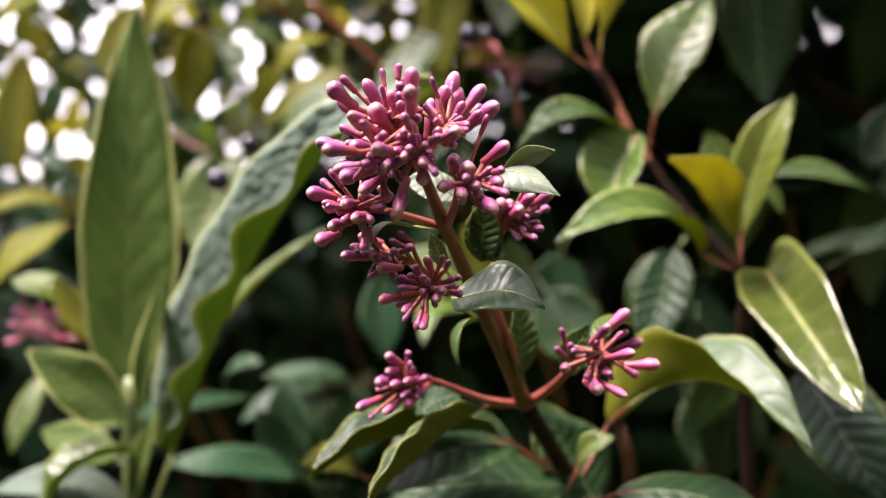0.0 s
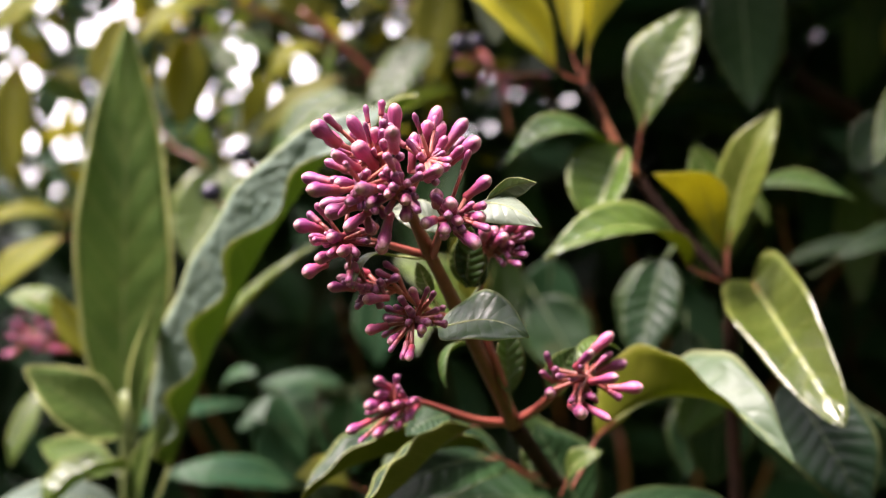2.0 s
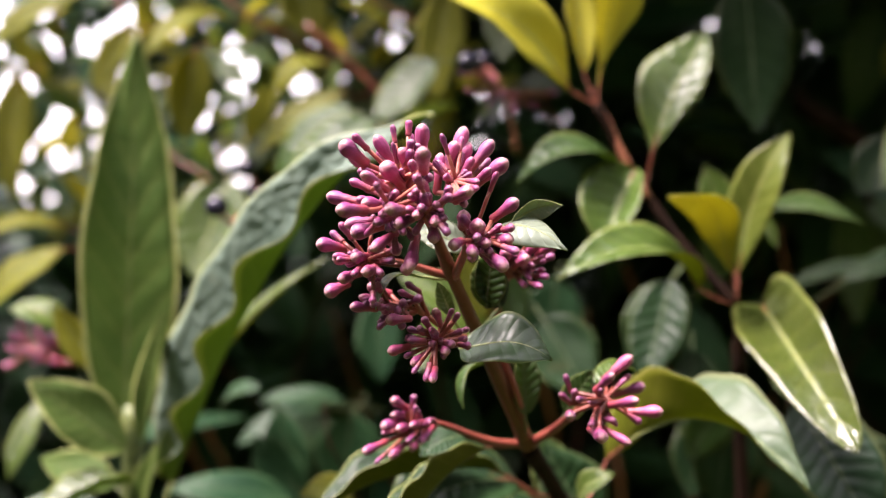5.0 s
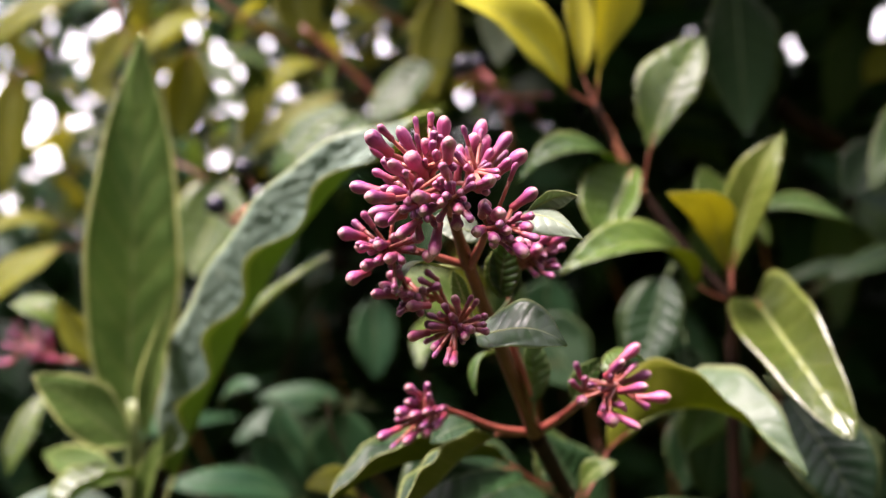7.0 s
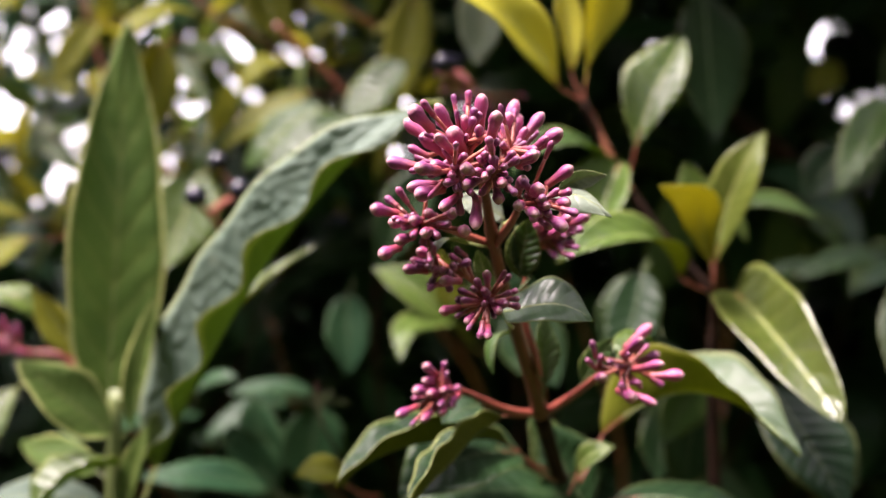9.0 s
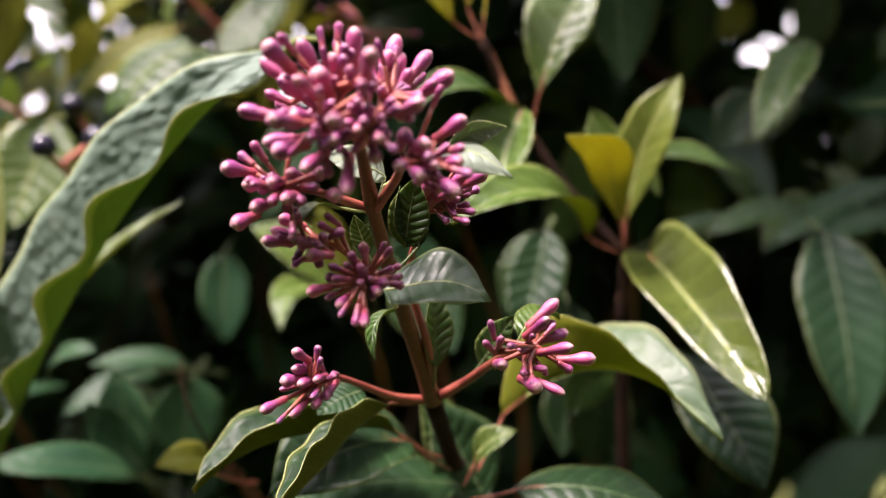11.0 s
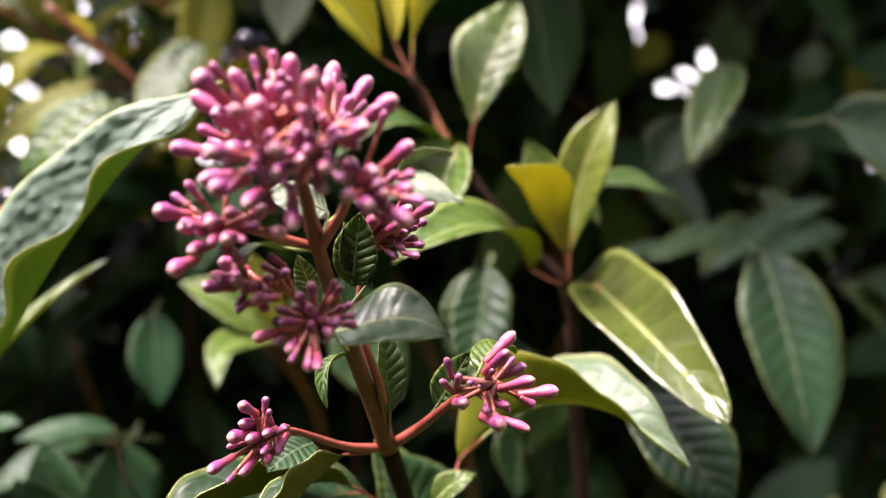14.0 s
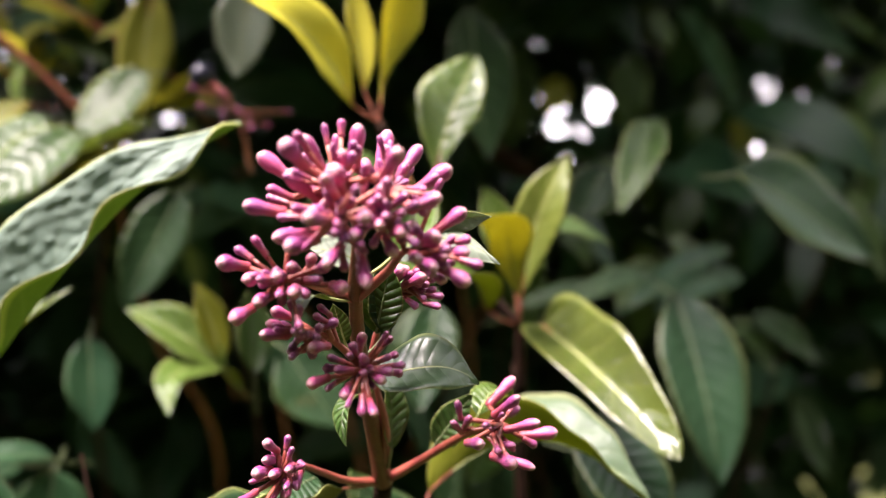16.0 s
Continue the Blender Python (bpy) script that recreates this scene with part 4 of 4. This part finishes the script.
bush_leaf((0.0173, 0.4320, 1.3300), (0.0076, 0.4320, 1.3581), 0.0134, (0.3, -0.9, 0.2), 0.0, 0.3, "olive")
bush_leaf((0.0289, 0.4320, 1.3245), (0.0270, 0.4320, 1.3536), 0.0157, (0.3, -0.9, 0.2), 0.0, 0.3, "mid")
bush_leaf((-0.0260, 0.4680, 1.3374), (-0.0251, 0.4620, 1.3025), 0.0203, (0, -0.95, -0.15), 0.0, 0.3, "shadow")
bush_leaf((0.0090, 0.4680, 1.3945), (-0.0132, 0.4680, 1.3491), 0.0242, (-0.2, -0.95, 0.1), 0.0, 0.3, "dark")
bush_leaf((0.0490, 0.4560, 1.3474), (0.0463, 0.4560, 1.3119), 0.0260, (0, -0.95, -0.15), 0.0, 0.2, "shadow")
bush_leaf((-0.0277, 0.4680, 1.4152), (-0.0646, 0.4680, 1.3862), 0.0266, (0.2, -0.6, 0.8), 0.05, 0.2, "mid")
bush_leaf((-0.0020, 0.4800, 1.4433), (-0.0287, 0.4800, 1.4148), 0.0248, (-0.2, -0.7, 0.6), 0.0, 0.2, "mid")
bush_leaf((-0.0443, 0.5040, 1.4318), (-0.0852, 0.5040, 1.4026), 0.0183, (0.1, -0.6, 0.8), 0.05, 0.2, "olive")
bush_leaf((-0.0905, 0.4680, 1.3890), (-0.1036, 0.4560, 1.3467), 0.0327, (0, -0.85, 0.5), 0.0, 0.2, "light")
bush_leaf((-0.0394, 0.4800, 1.4230), (-0.0729, 0.4800, 1.3917), 0.0199, (-0.1, -0.7, 0.6), 0.06, 0.2, "mid")
leaf(bs, (0.0302, 0.4350, 1.4709), (0.0249, 0.4400, 1.4353), 0.0220, (-0.2, -0.75, 0.6), fold=0.25, kind="pale", under="pale", red=False, nu=22, nv=4, root=(0.0362, 0.4470, 1.4809))
bush_leaf((-0.0961, 0.5040, 1.4653), (-0.1302, 0.4800, 1.4425), 0.0158, (-0.2, -0.6, 0.7), 0.18, 0.3, "olive")
bush_leaf((-0.1548, 0.5040, 1.4791), (-0.2105, 0.5040, 1.4448), 0.0222, (-0.1, -0.6, 0.7), 0.1, 0.3, "olive")
bush_leaf((-0.1450, 0.5160, 1.4632), (-0.1635, 0.5160, 1.4337), 0.0187, (-0.2, -0.8, 0.4), 0.0, 0.3, "olive")
bush_leaf((-0.1981, 0.5160, 1.4416), (-0.2033, 0.5160, 1.3854), 0.0227, (-0.2, -0.9, 0.2), 0.0, 0.2, "olive")
bush_leaf((-0.1130, 0.5040, 1.4519), (-0.1181, 0.5040, 1.4087), 0.0209, (0.2, -0.9, 0.2), 0.0, 0.2, "olive")
bush_leaf((-0.0511, 0.5280, 1.4484), (-0.0794, 0.5160, 1.4288), 0.0160, (-0.1, -0.5, 0.8), 0.25, 0.2, "olive")
bush_leaf((0.0046, 0.5040, 1.4828), (-0.0023, 0.5040, 1.4276), 0.0230, (-0.2, -0.9, 0.2), 0.0, 0.2, "olive")
bush_leaf((-0.0704, 0.5280, 1.4908), (-0.0593, 0.5280, 1.4593), 0.0246, (0.1, -0.9, 0.2), 0.0, 0.2, "olive")
bush_leaf((-0.1660, 0.4800, 1.3689), (-0.1982, 0.4680, 1.3637), 0.0149, (-0.1, -0.5, 0.8), 0.12, 0.2, "olive")
bush_leaf((-0.1608, 0.4680, 1.3590), (-0.1909, 0.4560, 1.3306), 0.0194, (-0.1, -0.6, 0.8), 0.1, 0.2, "olive")
bush_leaf((-0.1554, 0.4320, 1.2997), (-0.1664, 0.4200, 1.2697), 0.0134, (-0.4, -0.8, 0.4), 0.05, 0.3, "light")
bush_leaf((-0.0861, 0.4320, 1.2975), (-0.0693, 0.4200, 1.3048), 0.0112, (0.1, -0.6, 0.8), 0.15, 0.2, "shadow")
bush_leaf((-0.0534, 0.4320, 1.2593), (-0.0737, 0.4320, 1.2852), 0.0179, (-0.3, -0.8, 0.4), 0.0, 0.3, "shadow")
bush_leaf((-0.0565, 0.4200, 1.2610), (-0.1037, 0.4080, 1.2681), 0.0163, (0.0, -0.6, 0.8), 0.1, 0.2, "shadow")
bush_leaf((-0.0503, 0.4680, 1.2911), (-0.0846, 0.4560, 1.2763), 0.0145, (-0.1, -0.6, 0.7), 0.1, 0.2, "shadow")
bush_leaf((-0.0556, 0.4320, 1.2619), (-0.0647, 0.4320, 1.2965), 0.0212, (-0.3, -0.8, 0.4), 0.0, 0.3, "shadow")
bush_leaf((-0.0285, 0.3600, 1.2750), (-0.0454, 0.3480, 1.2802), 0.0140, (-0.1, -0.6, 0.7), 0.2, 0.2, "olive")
bush_leaf((-0.0400, 0.4560, 1.2950), (-0.0751, 0.4560, 1.2949), 0.0118, (0.0, -0.5, 0.8), 0.1, 0.2, "shadow")
bush_leaf((-0.0379, 0.4800, 1.2865), (-0.0424, 0.4800, 1.2511), 0.0298, (0.1, -0.9, 0.3), 0.0, 0.2, "shadow")
bush_leaf((0.3885, 0.6000, 1.4880), (0.3500, 0.6000, 1.4586), 0.0186, (-0.2, -0.7, 0.6), 0.05, 0.2, "mid")
bush_leaf((0.4782, 0.6240, 1.5417), (0.5515, 0.6240, 1.5189), 0.0242, (-0.1, -0.7, 0.6), 0.05, 0.2, "mid")
bush_leaf((0.5649, 0.6480, 1.5117), (0.4783, 0.6480, 1.5145), 0.0201, (-0.1, -0.6, 0.7), 0.05, 0.2, "mid")
bush_leaf((0.3831, 0.6000, 1.4583), (0.4004, 0.6000, 1.4296), 0.0186, (-0.2, -0.7, 0.6), 0.0, 0.2, "olive")
bush_leaf((0.2906, 0.5520, 1.5090), (0.3056, 0.5520, 1.4873), 0.0229, (0.1, -0.8, 0.5), 0.0, 0.2, "mid")
bush_leaf((0.2946, 0.5760, 1.4880), (0.2856, 0.5760, 1.4439), 0.0283, (0.1, -0.9, 0.4), 0.0, 0.2, "mid")
bush_leaf((0.2761, 0.6240, 1.4819), (0.2595, 0.6240, 1.4598), 0.0194, (0.0, -0.8, 0.5), 0.0, 0.2, "gold")
bush_leaf((0.2455, 0.4680, 1.3678), (0.2750, 0.4680, 1.3427), 0.0145, (0.1, -0.7, 0.6), 0.05, 0.2, "mid")
bush_leaf((0.3416, 0.4560, 1.4014), (0.3665, 0.4560, 1.3522), 0.0212, (0.1, -0.8, 0.5), 0.0, 0.2, "mid")
bush_leaf((0.2985, 0.4800, 1.3361), (0.3423, 0.4800, 1.3112), 0.0199, (0.0, -0.8, 0.5), 0.05, 0.2, "dark")
bush_leaf((0.3439, 0.5040, 1.2911), (0.3702, 0.5040, 1.2428), 0.0261, (0.1, -0.9, 0.4), 0.0, 0.2, "dark")
bush_leaf((0.2177, 0.4680, 1.4124), (0.1908, 0.4560, 1.3842), 0.0206, (-0.2, -0.7, 0.6), 0.05, 0.25, "mid")
bush_leaf((0.2225, 0.4440, 1.3759), (0.2346, 0.4320, 1.3432), 0.0184, (0.1, -0.6, 0.7), 0.1, 0.3, "mid")
bush_leaf((0.2194, 0.4440, 1.3621), (0.1870, 0.4320, 1.3429), 0.0184, (-0.1, -0.6, 0.7), 0.1, 0.3, "mid")
bush_leaf((0.3333, 0.5520, 1.4606), (0.3152, 0.5520, 1.4336), 0.0157, (-0.1, -0.7, 0.6), 0.1, 0.3, "mid")
bush_leaf((0.3777, 0.5760, 1.4342), (0.3513, 0.5760, 1.4121), 0.0179, (-0.1, -0.6, 0.7), 0.1, 0.3, "light")
bush_leaf((0.2002, 0.5040, 1.3798), (0.2193, 0.5040, 1.3611), 0.0183, (0.0, -0.7, 0.6), 0.1, 0.3, "mid")
bush_leaf((0.2856, 0.4800, 1.3327), (0.3147, 0.4800, 1.3051), 0.0224, (0.0, -0.7, 0.6), 0.05, 0.3, "mid")
bush_leaf((0.3013, 0.5280, 1.4068), (0.2817, 0.5280, 1.3755), 0.0191, (-0.1, -0.7, 0.6), 0.05, 0.3, "mid")
bush_leaf((0.4124, 0.5760, 1.4418), (0.3801, 0.5760, 1.4124), 0.0209, (-0.1, -0.7, 0.6), 0.05, 0.3, "mid")
bush_leaf((0.4734, 0.6000, 1.4662), (0.5130, 0.6000, 1.4366), 0.0248, (0.0, -0.7, 0.6), 0.05, 0.3, "light")
bush_leaf((0.0611, 0.5040, 1.4858), (0.1059, 0.5040, 1.4808), 0.0235, (0.1, -0.7, 0.6), 0.05, 0.2, "dark")
for ctrl, r in (
    ([(-0.0382, 0.5400, 1.4855), (-0.0157, 0.5400, 1.4744), (0.0152, 0.5400, 1.4564), (0.0350, 0.5400, 1.4326)], 0.0016),
    ([(-0.1063, 0.5160, 1.4822), (-0.0903, 0.5160, 1.4689), (-0.0703, 0.5280, 1.4606), (-0.0465, 0.5400, 1.4462)], 0.0018),
    ([(-0.1578, 0.5280, 1.4874), (-0.1302, 0.5160, 1.4098), (-0.1063, 0.5040, 1.3905), (-0.0827, 0.5040, 1.3487)], 0.0014),
    ([(-0.0617, 0.5040, 1.4630), (-0.0398, 0.5040, 1.4437), (-0.0241, 0.5040, 1.4282)], 0.0022),
):
    stalk("twig", bs, ctrl, r * 0.7, r * 0.5, RIB_RED, "thin reddish twig", seg=6)
stalk("twig", bs, [(-0.0391, 0.3600, 1.3093), (-0.0372, 0.3540, 1.2976), (-0.0322, 0.3540, 1.2876), (-0.0263, 0.3600, 1.2748)], 0.0003, 0.0006, BARK, "bare dry twig", seg=6)
stalk("branch", bs, [(0.1872, 0.6000, 1.4561), (0.2048, 0.6000, 1.4372), (0.2339, 0.6000, 1.4183), (0.2445, 0.6000, 1.3816)], 0.006, 0.005, BARK, seg=8)
stalk("branch", bs, [(0.4338, 0.6600, 1.5627), (0.4634, 0.6600, 1.5323), (0.4936, 0.6600, 1.4969), (0.5421, 0.6600, 1.4825)], 0.004, 0.003, BARK, seg=8)


def ball(name, parent, c, r, mat, label=""):
    """A berry: a slightly flattened globe with the dried crown at its end."""
    v, f = [], []
    seg, rings = 12, 8
    for i in range(rings + 1):
        a = math.pi * i / rings
        dent = 1 - 0.12 * math.exp(-((i - rings) / 1.2) ** 2)
        for k in range(seg):
            w = 2 * math.pi * k / seg
            v.append((c[0] + r * math.sin(a) * math.cos(w) * 1.03, c[1] + r * math.sin(a) * math.sin(w) * 1.03, c[2] + r * math.cos(a) * dent))
    for i in range(rings):
        for k in range(seg):
            f.append((i * seg + k, (i + 1) * seg + k, (i + 1) * seg + (k + 1) % seg, i * seg + (k + 1) % seg))
    return link(name, mesh_of(name, v, f, [mat]), parent, label)


for c, away in (((-0.0876, 0.4257, 1.3756), (-0.0782, 0.4440, 1.3628)), ((-0.0710, 0.4351, 1.3794), (-0.0840, 0.4440, 1.3697)), ((-0.0829, 0.4680, 1.3938), (-0.0748, 0.4680, 1.3788)), ((0.0110, 0.4340, 1.4340), (0.0210, 0.4420, 1.4270)), ((0.0190, 0.4670, 1.4400), (0.0240, 0.4480, 1.4280))):
    be = thing("berry", c, "small round blue-black berry on a pink stalk", "berry", "berries among the leaves")
    ball("fruit", be, c, 0.0045, BERRY)
    stalk("stalk", be, [away, tuple((a + b_) / 2 for a, b_ in zip(away, c)), (c[0], c[1], c[2] - 0.002)], 0.0014, 0.0009, STALK_PINK, seg=7)

# spent flower head, and a far pink one
sp = thing("spent_flower_head", (0.0280, 0.4440, 1.4083), "dried dark red flower head with small knobs", "flower")
spray(sp, [(0.0315, 0.4440, 1.3991), (0.0291, 0.4440, 1.4130), (0.0233, 0.4440, 1.4268)], 0.0011, 0.0008, [(0.0082, 0.4440, 1.4314), (0.0140, 0.4440, 1.4337), (0.0104, 0.4380, 1.4236), (0.0298, 0.4320, 1.4150), (0.0477, 0.4440, 1.4235), (0.0396, 0.4440, 1.4177), (0.0183, 0.4380, 1.4282), (0.0210, 0.4440, 1.4210)], (0.0268, 0.4440, 1.4153), bud_len=0.005, radius=0.0015, small=range(8), seed=21, mat=TWIG_RED, more=6)
ff = thing("flower_head", (-0.1718, 0.4620, 1.3110), "pink flower bud cluster among the leaves", "flower")
spray(ff, [(-0.1295, 0.4560, 1.2928), (-0.1414, 0.4560, 1.3094), (-0.1579, 0.4560, 1.3117)], 0.0022, 0.001, [(-0.1814, 0.4560, 1.3176), (-0.1826, 0.4560, 1.3093), (-0.1790, 0.4620, 1.3278), (-0.1685, 0.4560, 1.3259), (-0.1626, 0.4560, 1.3235), (-0.1699, 0.4440, 1.3176), (-0.1631, 0.4440, 1.3176), (-0.1791, 0.4560, 1.3235), (-0.1674, 0.4464, 1.3127), (-0.1617, 0.4500, 1.3123)], (-0.1575, 0.4584, 1.3126), seed=22, more=6)


# foliage breaks laid along camera sight lines to show sky: start, direction, radius
GAPS = [
    (Vector((0.263, 0.560, 1.454)), Vector((0.538, 0.827, 0.163)), 0.008),
    (Vector((0.213, 0.560, 1.430)), Vector((0.481, 0.867, 0.131)), 0.007),
    (Vector((0.289, 0.560, 1.402)), Vector((0.572, 0.817, 0.080)), 0.006),
    (Vector((0.401, 0.560, 1.462)), Vector((0.666, 0.729, 0.156)), 0.007),
    (Vector((0.367, 0.560, 1.403)), Vector((0.646, 0.760, 0.075)), 0.006),
    (Vector((0.426, 0.560, 1.491)), Vector((0.681, 0.708, 0.190)), 0.008),
    (Vector((0.353, 0.560, 1.344)), Vector((0.612, 0.790, 0.022)), 0.006),
    (Vector((0.307, 0.560, 1.393)), Vector((0.562, 0.821, 0.101)), 0.006),
    (Vector((0.270, 0.560, 1.388)), Vector((0.520, 0.849, 0.096)), 0.006),
    (Vector((0.132, 0.560, 1.449)), Vector((0.226, 0.959, 0.170)), 0.009),
    (Vector((0.204, 0.560, 1.457)), Vector((0.336, 0.925, 0.178)), 0.004),
    (Vector((0.201, 0.560, 1.436)), Vector((0.335, 0.932, 0.143)), 0.005),
    (Vector((0.141, 0.560, 1.471)), Vector((0.247, 0.951, 0.186)), 0.006),
    (Vector((0.231, 0.560, 1.453)), Vector((0.422, 0.892, 0.166)), 0.005),
    (Vector((0.237, 0.560, 1.476)), Vector((0.427, 0.882, 0.198)), 0.005),
    (Vector((0.247, 0.560, 1.478)), Vector((0.506, 0.841, 0.193)), 0.006),
    (Vector((0.224, 0.560, 1.461)), Vector((0.480, 0.861, 0.169)), 0.005),
    (Vector((0.226, 0.560, 1.440)), Vector((0.485, 0.864, 0.135)), 0.005),
    (Vector((0.239, 0.560, 1.430)), Vector((0.502, 0.857, 0.118)), 0.007),
    (Vector((0.258, 0.560, 1.449)), Vector((0.523, 0.840, 0.147)), 0.006),
    (Vector((0.384, 0.560, 1.464)), Vector((0.645, 0.749, 0.151)), 0.003),
    (Vector((0.411, 0.560, 1.450)), Vector((0.668, 0.733, 0.128)), 0.003),
    (Vector((0.379, 0.560, 1.433)), Vector((0.644, 0.757, 0.109)), 0.005),
    (Vector((0.362, 0.560, 1.417)), Vector((0.632, 0.770, 0.088)), 0.005),
    (Vector((0.352, 0.560, 1.397)), Vector((0.624, 0.779, 0.059)), 0.006),
    (Vector((0.430, 0.560, 1.529)), Vector((0.670, 0.706, 0.230)), 0.006),
    (Vector((0.297, 0.560, 1.419)), Vector((0.569, 0.817, 0.095)), 0.004),
]


def in_gap(pts, w):
    """Whether a leaf along pts, w wide, would close one of the breaks, which widen outwards."""
    for c, d, r in GAPS:
        for p in pts:
            q = p - c
            a = q.dot(d)
            if a > -0.06 and (q - d * a).length < 0.4 * r + 0.0055 * max(0.0, a) + 0.19 * w:
                return True
    return False


def filler(name, count, seed, lo, hi, keep, kinds, label, size=(0.05, 0.1)):
    """Uncountable leaves of the shrub behind, as one object."""
    rng = random.Random(seed)
    verts, faces, mats, uvs = [], [], [], []
    while count > 0:
        c = Vector([rng.uniform(a, b) for a, b in zip(lo, hi)])
        if not keep(c, rng):
            continue
        count -= 1
        L = rng.uniform(*size)
        w = L * rng.uniform(0.3, 0.42)
        ax = Vector((rng.gauss(0, 0.8), rng.gauss(-0.2, 0.5), rng.gauss(-0.35, 0.6))).normalized()
        n = Vector((rng.gauss(0, 0.5), rng.gauss(-0.5, 0.5), 0.7)).normalized()
        sd = ax.cross(n).normalized()
        n = sd.cross(ax)
        if in_gap([c + ax * (L * q) for q in (0.1, 0.4, 0.7, 1.0)], w):
            continue
        at, k = len(verts), rng.randrange(len(kinds))
        arch, fold = rng.uniform(-0.05, 0.2), rng.uniform(0, 0.4)
        for i in range(7):
            s = i / 6
            ww = w * 0.5 * max(0.03, blade_shape(s, 0.3))
            p = c + ax * (s * L) + n * (4 * s * (1 - s) * arch * L)
            for q in (-1, 0, 1):
                verts.append(p + sd * (q * ww) + n * (fold * abs(q) * ww))
                uvs.append((s, 0.5 + 0.5 * q))
        for i in range(6):
            for q in (0, 1):
                a = at + 3 * i + q
                faces.append((a, a + 1, a + 4, a + 3)), mats.append(k)
    me = mesh_of(name, verts, faces, [BLADE[k] for k in kinds])
    me.polygons.foreach_set("material_index", mats)
    lay_uv = me.uv_layers.new(name="blade")
    flat = np.empty(len(me.loops), dtype=np.int32)
    me.loops.foreach_get("vertex_index", flat)
    lay_uv.data.foreach_set("uv", np.array(uvs, dtype=np.float32)[flat].ravel())
    return tagged(new(name, me), label, "foliage", kind="stuff")


def lawn_side(c):
    """Where the shrub is cut to the camera's view so lawn shows underneath."""
    return c.x > 0.44 * c.y - 0.04 and c.z < 1.326 - 0.19 * c.y


def within(c):
    """The rounded outline of the shrub."""
    r = ((c.x - 0.2) / 1.55) ** 2 + ((c.y - 1.15) / 0.92) ** 2 + ((c.z - 1.25) / 1.4) ** 2
    return r < 1.0 + 0.25 * noise.noise((c.x * 2.2, c.y * 2.2, c.z * 2.2))


def gaps(c, rng):
    """Set back below eye height, thinner towards the sky at the upper left, laced with small gaps above."""
    if lawn_side(c) or not within(c):
        return False
    if c.x < 0.05 and c.z > 1.38 and c.y < 0.64:
        return False
    if c.y < (0.78 if c.z < 1.4 else 0.6) and rng.random() < 0.94:
        return False
    left = 1 / (1 + math.exp(-((1.46 - c.z) * 14 + (c.x + 0.03) * 9)))
    return rng.random() < (0.24 + 0.76 * left) * (1.0 if c.z < 1.42 else 0.8 if c.x > 0.26 * c.y else 1.0)


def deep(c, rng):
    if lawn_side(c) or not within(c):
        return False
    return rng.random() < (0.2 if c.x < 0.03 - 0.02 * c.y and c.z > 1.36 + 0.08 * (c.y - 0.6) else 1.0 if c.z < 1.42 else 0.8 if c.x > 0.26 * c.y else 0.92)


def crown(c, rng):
    """Unseen dense leaf mass, added above the view to shade the shrub's inside."""
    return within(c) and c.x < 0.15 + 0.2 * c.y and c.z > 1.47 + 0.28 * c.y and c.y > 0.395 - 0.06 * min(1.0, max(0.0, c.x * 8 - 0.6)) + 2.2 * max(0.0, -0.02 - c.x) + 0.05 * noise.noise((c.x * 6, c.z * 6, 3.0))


# inner shade is painted into these leaves by their darkened kinds
filler("shrub_foliage", 3300, 5, (-0.8, 0.52, 0.8), (1.0, 0.95, 1.9), gaps, ["shadow", "shadow", "dark"], "dense leaves of the shrub behind, shade put into their dark green")
filler("shrub_interior_foliage", 7500, 6, (-1.4, 0.95, 0.15), (1.8, 2.0, 2.1), deep, ["shadow"], "inner leaves of the dense shrub, darkened in colour as shade", size=(0.07, 0.13))
filler("shrub_heart_foliage", 3200, 9, (-0.7, 0.8, 0.75), (0.75, 1.25, 1.45), deep, ["shadow"], "leaves in the shrub's heart, darkened in colour as shade", size=(0.06, 0.12))
filler("shrub_side_foliage", 2600, 10, (0.12, 0.56, 1.38), (1.0, 1.15, 2.0), deep, ["shadow", "dark", "mid"], "leaves of the shrub's right side, shade partly put into their dark green", size=(0.05, 0.1))
# added out of view: keeps overhead light off the leaves behind
filler("shrub_crown_foliage", 8000, 7, (-1.4, 0.3, 1.5), (1.8, 2.0, 2.65), crown, ["dark"], "unseen leaf mass added overhead to shade the shrub", size=(0.09, 0.14))


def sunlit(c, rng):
    """Loose outer shoots at the upper left, with backlight partly in their olive colour."""
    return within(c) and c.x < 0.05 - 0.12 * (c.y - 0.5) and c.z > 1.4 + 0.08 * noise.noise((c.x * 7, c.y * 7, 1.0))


filler("sunlit_foliage", 1450, 8, (-0.42, 0.52, 1.36), (0.06, 0.85, 1.66), sunlit, ["olive", "olive", "mid", "light", "mid"], "yellow-green leaves at the shrub's edge, backlight partly put into their colour", size=(0.014, 0.036))
twigs = random.Random(12)
for i in range(22):
    foot = Vector((twigs.uniform(-0.25, 0.45), twigs.uniform(0.62, 0.8), twigs.uniform(1.1, 1.3)))
    top = foot + Vector((twigs.uniform(-0.12, 0.12), twigs.uniform(-0.14, 0.0), twigs.uniform(0.12, 0.3)))
    stalk("twig", bs, [(0.2 + (foot.x - 0.2) * 0.6, foot.y + 0.3, foot.z - 0.3), foot, foot.lerp(top, 0.5) + Vector((twigs.uniform(-0.02, 0.02), 0, 0)), top], 0.0028, 0.0009, BARK if i % 3 else TWIG_RED, seg=6)
